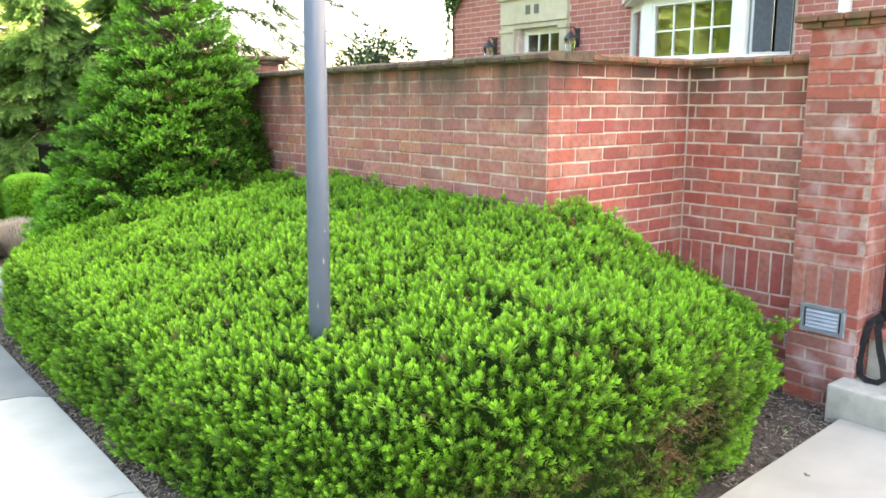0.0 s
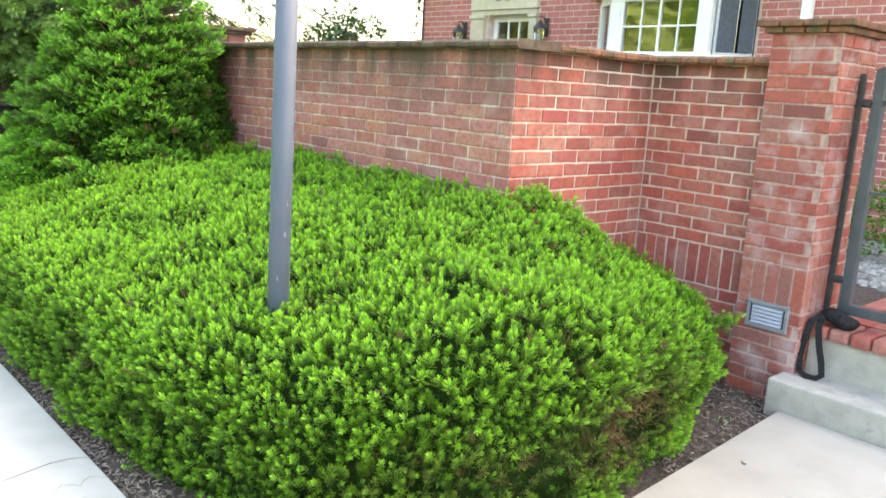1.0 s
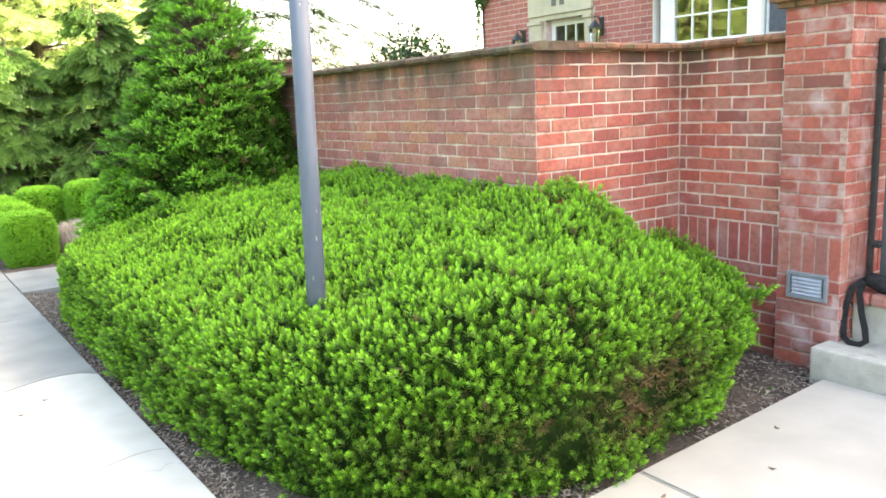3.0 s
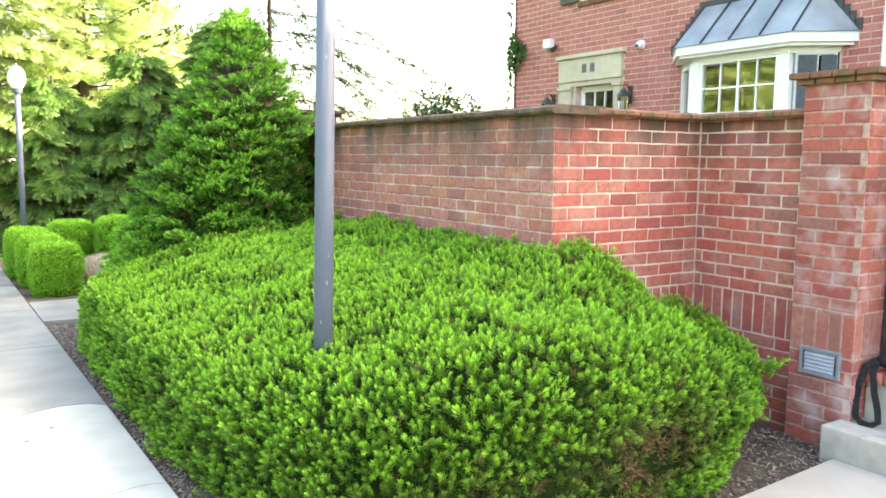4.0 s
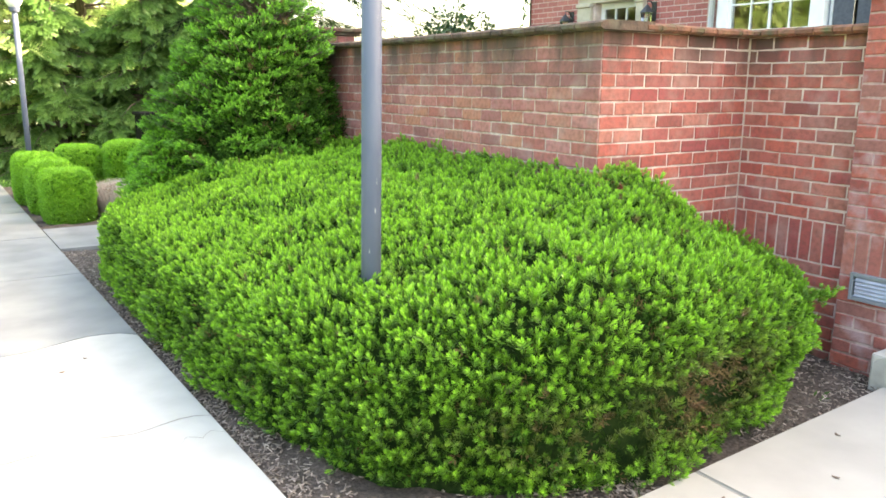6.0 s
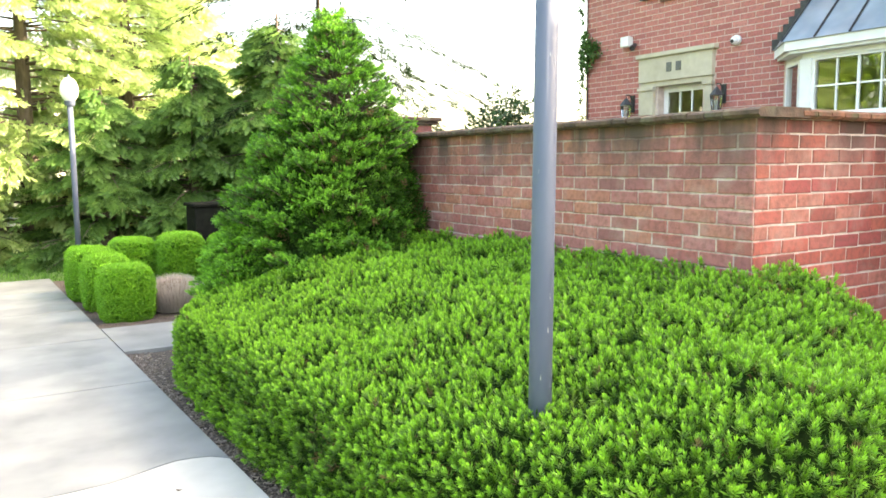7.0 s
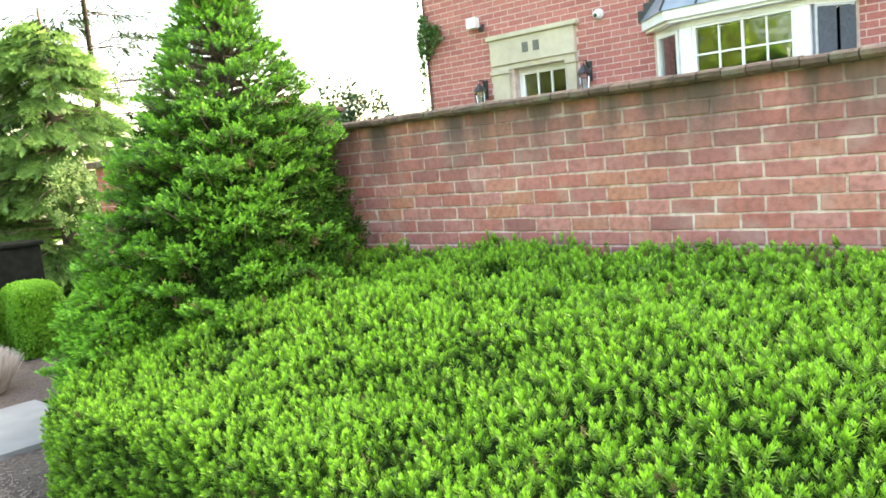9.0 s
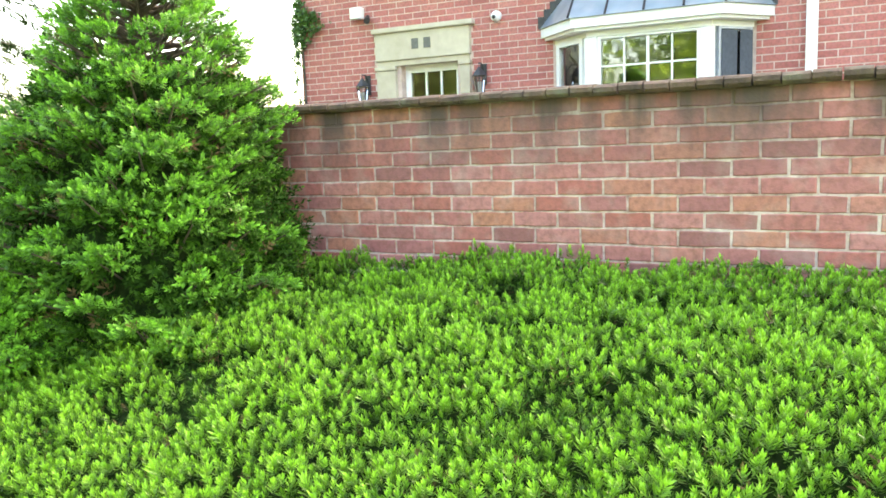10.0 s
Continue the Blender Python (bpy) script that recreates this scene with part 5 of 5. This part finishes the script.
# ---------------------------------------------------------------- clipped box shrubs and the dry grass
def clipped(x, y, rx, ry, h, seed, n):
    r = np.random.default_rng(seed)
    ob = empty("box_shrub", "bright green boxwood shrub clipped to a rounded block", "shrub", group="clipped box shrubs", at=(x, y, -0.03))
    th, ph = r.uniform(0, 2 * math.pi, n), np.arcsin(r.uniform(-0.85, 1, n))
    d = np.c_[np.cos(th) * np.cos(ph), np.sin(th) * np.cos(ph), np.sin(ph)]
    e = d / ((np.abs(d) ** 4.5).sum(1) ** (1 / 4.5))[:, None]
    p = np.array([x, y, h * 0.42]) + e * [rx, ry, h * 0.55]
    p += 0.010 * smooth_noise(p, 16, seed)[:, None] * d
    p[:, 2] = np.maximum(p[:, 2], -0.02)
    bm = ball((0, 0, 0), 1, 20)
    for v in bm.verts:
        c = v.co
        q = (abs(c.x) ** 4.5 + abs(c.y) ** 4.5 + abs(c.z) ** 4.5) ** (1 / 4.5)
        v.co = Vector((x + c.x / q * (rx - 0.035), y + c.y / q * (ry - 0.035), h * 0.42 + c.z / q * (h * 0.55 - 0.035)))
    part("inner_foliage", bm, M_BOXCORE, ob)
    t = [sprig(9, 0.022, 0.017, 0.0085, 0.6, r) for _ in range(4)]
    # leaf tone is lighter towards the top of the block
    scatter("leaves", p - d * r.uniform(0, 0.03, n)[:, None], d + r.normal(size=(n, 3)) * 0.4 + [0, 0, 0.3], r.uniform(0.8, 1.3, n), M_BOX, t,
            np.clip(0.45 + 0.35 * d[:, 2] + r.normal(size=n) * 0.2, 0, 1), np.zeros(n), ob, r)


for k, (x, y, rx, ry, h) in enumerate(((1.23, 8.62, .27, .28, .53), (1.16, 9.35, .26, .28, .55), (1.10, 10.15, .27, .36, .57), (1.62, 10.5, .30, .30, .62), (2.12, 10.2, .30, .30, .68), (2.62, 9.9, .25, .3, .66))):
    clipped(x + 0.05, y, 0.87 * rx, 0.9 * ry, 0.97 * h, 40 + k, 10500)
grass = empty("grass_clump", "tan dry ornamental grass clipped to a low dome", "grass", at=(1.80, 8.75, -0.03))
n = 2600
th, rr = rv.uniform(0, 6.283, n), np.sqrt(rv.uniform(0, 1, n))
root = np.c_[1.77 + 0.18 * rr * np.cos(th), 8.75 + 0.18 * rr * np.sin(th), np.zeros(n) - 0.02]
d = np.c_[0.5 * rr * np.cos(th), 0.5 * rr * np.sin(th), np.ones(n)] + rv.normal(size=(n, 3)) * 0.08
blade = [(np.array([[-.003, 0, 0], [.003, 0, 0], [.0025, 0.01, .19], [-.0025, 0.01, .19], [-.0025, .01, .19], [.0025, .01, .19], [.001, .035, .37], [-.001, .035, .37]]), np.array([0, 0, .6, .6, .6, .6, 1, 1]))]
scatter("straw", root, d, rv.uniform(0.88, 1.06, n) * (1.0 - 0.24 * rr ** 2), M_GRASS, blade, rv.uniform(0.2, 1, n), np.zeros(n), grass, rv)
bm = ball((1.77, 8.75, 0.13), 0.18, 16, sz=1.0)
part("inner_blades", bm, M_TWIG, grass, "tan thatch")

# ---------------------------------------------------------------- conifers and other trees


def conifer(x, y, height, reach, seed, mat, label, low=0.6, per=40, whorl=9, tone_mid=0.5, droop=0.35, gap=0.36, spray=1.0, girth=0.16, wood=None):
    r = np.random.default_rng(seed)
    ob = empty("conifer_tree", label, "tree", at=(x, y, -0.07))
    part("trunk", tube([(x, y, -0.1), (x + 0.03, y, height * 0.5), (x, y, height)], [girth, girth * 0.56, 0.015], 10), wood or M_BARK, ob)
    limbs = bmesh.new()
    P, D, S, T = [], [], [], []
    z = low
    while z < height - 0.15:
        s = (z - low) / (height - low)
        L0 = reach * (1 - s) ** 0.8 * (1.0 if s > 0.08 else 0.8)
        for k in range(whorl):
            a = r.uniform(0, 2 * math.pi)
            L = L0 * r.uniform(0.65, 1.1) + 0.1
            dirv = np.array([math.cos(a), math.sin(a), 0.0])
            z0 = z + r.uniform(-0.15, 0.15)
            def at(t):
                return np.array([x, y, z0]) + dirv * L * t + np.array([0, 0, L * (0.22 * t - droop * t * t)])
            tube([at(0), at(0.35), at(0.7), at(1.0)], [0.14 * girth, 0.094 * girth, 0.056 * girth, 0.003], 4, limbs)
            m = int(per * (0.4 + L / reach))
            for j in range(m):
                t = r.uniform(0.12, 1.0) ** 0.75
                p = at(t)
                side = np.array([-dirv[1], dirv[0], 0]) * r.choice((-1, 1)) * r.uniform(0.2, 1.0)
                off = side * (0.06 + 0.22 * L * (1 - t) * r.uniform(0, 1))
                P.append(p + off + np.array([0, 0, -0.05 * r.uniform()]))
                D.append(dirv * 0.7 + side * 0.8 + np.array([0, 0, -0.25 - 0.3 * r.uniform()]))
                S.append(spray * r.uniform(0.75, 1.3))
                T.append(np.clip(tone_mid + 0.35 * (t - 0.5) + r.normal() * 0.18, 0, 1))
        z += gap * r.uniform(0.75, 1.15) * (1 - 0.35 * s)
    part("limb_wood", limbs, wood or M_BARK, ob)["kind"] = "stuff"
    t = [sprig(14, 0.24, 0.085, 0.026, 0.5, r, flat=True) for _ in range(5)]
    scatter("needles", np.array(P), np.array(D), np.array(S), mat, t, np.array(T), np.zeros(len(P)), ob, r)


HEM = "tall hemlock with drooping sunlit yellow-green sprays"
SPR = "green spruce with layered drooping branches"
for x, y, h, reach, seed in ((-1.1, 14.6, 8.5, 2.3, 61), (0.9, 15.4, 9.0, 2.5, 62), (-3.4, 13.4, 8.0, 2.2, 65), (2.7, 16.4, 7.6, 2.3, 69), (4.6, 19.5, 6.6, 2.2, 70)):
    conifer(x, y, h, reach, seed, M_SPRUCE, HEM, low=0.3, tone_mid=0.82, per=38, gap=0.32)
for x, y, h, reach, seed in ((1.9, 14.0, 2.7, 1.6, 63), (3.2, 13.6, 3.2, 1.7, 67), (4.5, 13.1, 3.9, 1.9, 66)):
    conifer(x, y, h, reach, seed, M_SPRUCE_SHADED, SPR, low=0.25, tone_mid=0.85, per=46, gap=0.30)
conifer(5.7, 14.3, 8.0, 4.1, 64, M_WISP_BACKLIT, "tall open spruce, long thin branches coloured dark as backlit, behind the yew", low=2.5, per=48, whorl=9, tone_mid=0.4, gap=0.58, spray=0.58, droop=0.46, girth=0.07, wood=M_BACKLIT_BARK)


def broadleaf(name, x, y, z0, crown, count, leaf, seed, mat, label, trunk=0.08, stem_top=None):
    """A tree of clumped leaves; crown: rows of x, y, z, rx, rz about its foot."""
    r = np.random.default_rng(seed)
    ob = empty(name, label, "tree", at=(x, y, z0))
    top = max(c[2] + 0.5 * c[4] for c in crown)
    tr = part("trunk", tube([(x, y, z0 - 0.05), (x + 0.05, y, z0 + top * 0.4), (x, y + 0.04, z0 + top * 0.9)], [trunk, trunk * 0.7, trunk * 0.2], 10), M_BARK, ob)
    P, D = [], []
    for cx, cy, cz, rx, rz in crown:
        mid = np.array([x + cx, y + cy, z0 + cz])
        part("limb", tube([(x, y, z0 + cz * 0.55), tuple((mid + [x, y, z0 + cz * 0.75]) / 2), tuple(mid)], [trunk * 0.4, trunk * 0.25, trunk * 0.08], 6), M_BARK, ob)
        n = int(count * rx * rx * rz / sum(c[3] * c[3] * c[4] for c in crown))
        d = r.normal(size=(n, 3))
        d /= np.linalg.norm(d, axis=1, keepdims=True)
        rad = r.uniform(0.25, 1, n) ** 0.5
        P.append(mid + d * rad[:, None] * [rx, rx, rz])
        D.append(d + r.normal(size=(n, 3)) * 0.7)
    P, D = np.concatenate(P), np.concatenate(D)
    t = [sprig(6, leaf * 1.2, leaf, leaf * 0.45, 0.5, r) for _ in range(5)]
    scatter("leaves", P, D, r.uniform(0.7, 1.3, len(P)), mat, t, np.clip(0.5 + r.normal(size=len(P)) * 0.25, 0, 1), np.zeros(len(P)), ob, r)
    return ob


broadleaf("magnolia_tree", 6.75, 9.75, -0.07, [(-.25, 0, 2.0, .35, .3), (.25, -.1, 2.05, .35, .32), (0, .1, 2.3, .3, .28), (.4, .2, 1.8, .3, .3), (-.5, .1, 1.7, .3, .28), (0, 0, 1.6, .5, .4)], 620, 0.085, 71, M_BROADLEAF,
          "small magnolia with dark glossy leaves beside the house", 0.05)
broadleaf("shrub", 5.2, 11.5, -0.07, [(-.5, 0, 1.3, .5, .5), (.3, .2, 1.45, .5, .45), (.9, -.1, 1.2, .45, .45), (-1.1, .2, 1.4, .4, .5)], 900, 0.06, 72, M_SPRUCE, "yellow-green shrub behind the garden wall", 0.05)
broadleaf("shrub", 6.35, 2.55, 0.375, [(-.1, 0, .35, .35, .3), (.2, .25, .4, .33, .3), (.1, -.3, .3, .3, .28)], 900, 0.035, 73, M_YEWTREE, "dark green shrub on the patio behind the gate", 0.03)
broadleaf("shrub", 6.9, 3.3, 0.375, [(0, 0, .3, .3, .28), (-.2, .3, .28, .28, .25)], 600, 0.035, 74, M_YEWTREE, "dark green shrub below the bay window", 0.03)

# ivy on the house corner
ivy = empty("ivy", "green ivy climbing the corner of the brick house", "ivy", at=(HX, HY1, 0.4))
n = 560
z = np.where(rv.uniform(size=n) < 0.5, rv.uniform(0.6, 5.4, n), 2.93 + rv.normal(size=n) * 0.14)
wide = 0.03 + 0.15 * np.exp(-((z - 2.95) / 0.2) ** 2) + 0.012 * np.sin(z * 5)
yv = HY1 + 0.03 - np.abs(rv.normal(size=n)) * wide
p = np.c_[HX - 0.02 - rv.uniform(0, 0.07, n), yv, z]
t = [sprig(4, 0.03, 0.06, 0.045, 0.4, rv) for _ in range(4)]
scatter("leaves", p, np.array([-1, 0.2, 0.2]) + rv.normal(size=(n, 3)) * 0.5, rv.uniform(0.45, 0.9, n), M_IVY, t, rv.uniform(0.1, 0.9, n), np.zeros(n), ivy, rv)
part("stem", tube([(HX - 0.02, HY1 - 0.02, 0.38), (HX - 0.02, HY1 - 0.05, 2), (HX - 0.02, HY1 - 0.02, 5.3)], [0.02, 0.014, 0.006], 6), M_BARK, ivy)

# ---------------------------------------------------------------- distance
far_house = empty("far_house", "pale house far behind the conifers", "house", at=(2, 27, 0))
part("wall", box(-6, 9, 26, 33, -0.1, 4.2), M_SIDING, far_house)
bm = prism([(-6.5, 25.6), (9.5, 25.6), (9.5, 33.4), (-6.5, 33.4)], 4.2, 4.3)
for v in bm.verts:
    if v.co.z > 4.25 and v.co.y > 29:
        v.co.z += 2.0
part("roof", bm, M_ROOF, far_house)
for k in range(5):
    w = part("window", box(-5 + 2.9 * k, -4 + 2.9 * k, 25.95, 25.998, 1.0, 2.5), M_WHITE, far_house)
    part("pane", box(-4.9 + 2.9 * k, -4.1 + 2.9 * k, 25.94, 25.949, 1.1, 2.4), M_SHUTTER, w)
stone = empty("wall_5", "low grey fieldstone wall beyond the conifers", "stone wall", kind="structure")
rs = np.random.default_rng(9)
vs, z = [], 0.0
for row in range(5):
    xx = -7.0
    while xx < 7.0:
        w, h = rs.uniform(0.25, 0.6), 0.21
        c = np.array([xx + w / 2, 20.0 + rs.uniform(-0.04, 0.04), -0.05 + row * 0.22 + h / 2])
        for s in ((-1, -1, -1), (1, -1, -1), (1, 1, -1), (-1, 1, -1), (-.9, -.9, 1), (.9, -.9, 1), (.9, .9, 1), (-.9, .9, 1)):
            vs.append(c + np.array(s) * [w / 2 - 0.012, 0.2, h / 2] * rs.uniform(0.9, 1.0, 3))
        xx += w
k = len(vs) // 8
idx = np.array([(4, 5, 6, 7), (0, 1, 5, 4), (1, 2, 6, 5), (2, 3, 7, 6), (3, 0, 4, 7)])
o = new("stones", quads_mesh("stones", vs, (np.arange(k)[:, None, None] * 8 + idx[None]).reshape(-1, 4), M_STONEWALL))
o.parent = stone
tagged(o, kind="stuff")
bin_ = empty("utility_box", "dark utility cabinet standing behind the clipped shrubs", "cabinet", at=(2.95, 11.2, 0))
part("body", box(2.58, 3.3, 11.1, 11.6, -0.1, 0.90, 0.02), M_BOXPAINT, bin_)
part("lid", box(2.55, 3.33, 11.07, 11.63, 0.901, 0.95, 0.02), M_BOXPAINT, bin_)

# lawn blades beyond the pavement's end
n = 9000
root = np.c_[rv.uniform(-3.5, 3.5, n), 11.9 + rv.uniform(0, 1, n) ** 1.5 * 5, np.full(n, -0.075)]
blade = [(np.array([[-.004, 0, 0], [.004, 0, 0], [.003, 0.01, .04], [-.003, 0.01, .04]]), np.array([0.2, 0.2, 1, 1]))]
scatter("lawn", root, rv.normal(size=(n, 3)) * 0.3 + [0, 0, 1], rv.uniform(0.8, 1.6, n), M_LAWNBLADE, blade, rv.uniform(0.3, 1, n), np.zeros(n), None, rv, label="short green lawn grass")

# tall shade trees along the other side of the pavement, which the window panes mirror
for k, (x, y, s) in enumerate(((-17, 2, 1.0), (-16, 8, 1.1), (-17, 14, 1.0), (-16, 20, 1.1), (-17, 26, 1.0))):
    crown = [(0, 0, 3.2 * s, 2.5, 2.0), (-.9, 1.1, 5.0 * s, 2.2, 2.0), (1.0, -.9, 5.2 * s, 2.2, 2.0), (0.6, 1.0, 7.2 * s, 2.0, 1.9), (-.7, -.9, 7.4 * s, 2.0, 1.9), (0, 0, 9.3 * s, 1.7, 1.8)]
    broadleaf("shade_tree", x, y, -0.07, crown, 4200, 0.20, 80 + k, M_SHADE_TREE, "tall leafy shade tree across the pavement", 0.22)

# small weeds in the mulch and a few dry leaves on the walkway
for x, y, k in ((1.26, 2.82, 14), (1.22, 3.15, 8), (3.58, 1.80, 6)):
    weed = empty("weed", "small green weed growing in the mulch", "weed", group="weeds", at=(x, y, -0.03))
    d = rv.normal(size=(k, 3)) * [0.7, 0.7, 0.2] + [0, 0, 0.8]
    leaf = [(np.array([[0, 0, 0], [.009, 0, .022], [0, .004, .05], [-.009, 0, .022]]), np.array([0.2, 0.6, 1, 0.6]))]
    scatter("leaf_tuft", np.array([[x, y, -0.03]]) + rv.normal(size=(k, 3)) * [0.015, 0.015, 0.002], d, rv.uniform(0.45, 0.9, k), M_IVY, leaf, rv.uniform(0.2, 0.9, k), np.zeros(k), weed, rv)
for x, y, a in ((2.38, 1.42, 20), (2.86, 1.30, 100), (3.2, 1.5, 60), (0.62, 3.9, 10), (0.75, 4.05, 130)):
    bm = bmesh.new()
    m4 = pose(x, y, 0.004, 4, 6, a)
    ring = [bm.verts.new(m4 @ Vector((0.018 * math.cos(t), 0.008 * math.sin(t), 0.004 * math.cos(2 * t)))) for t in (k * math.pi / 4 for k in range(8))]
    bm.faces.new(ring)
    thing("dry_leaf", bm, M_TWIG, "small curled dry leaf lying on the concrete", "leaf", group="dry leaves")
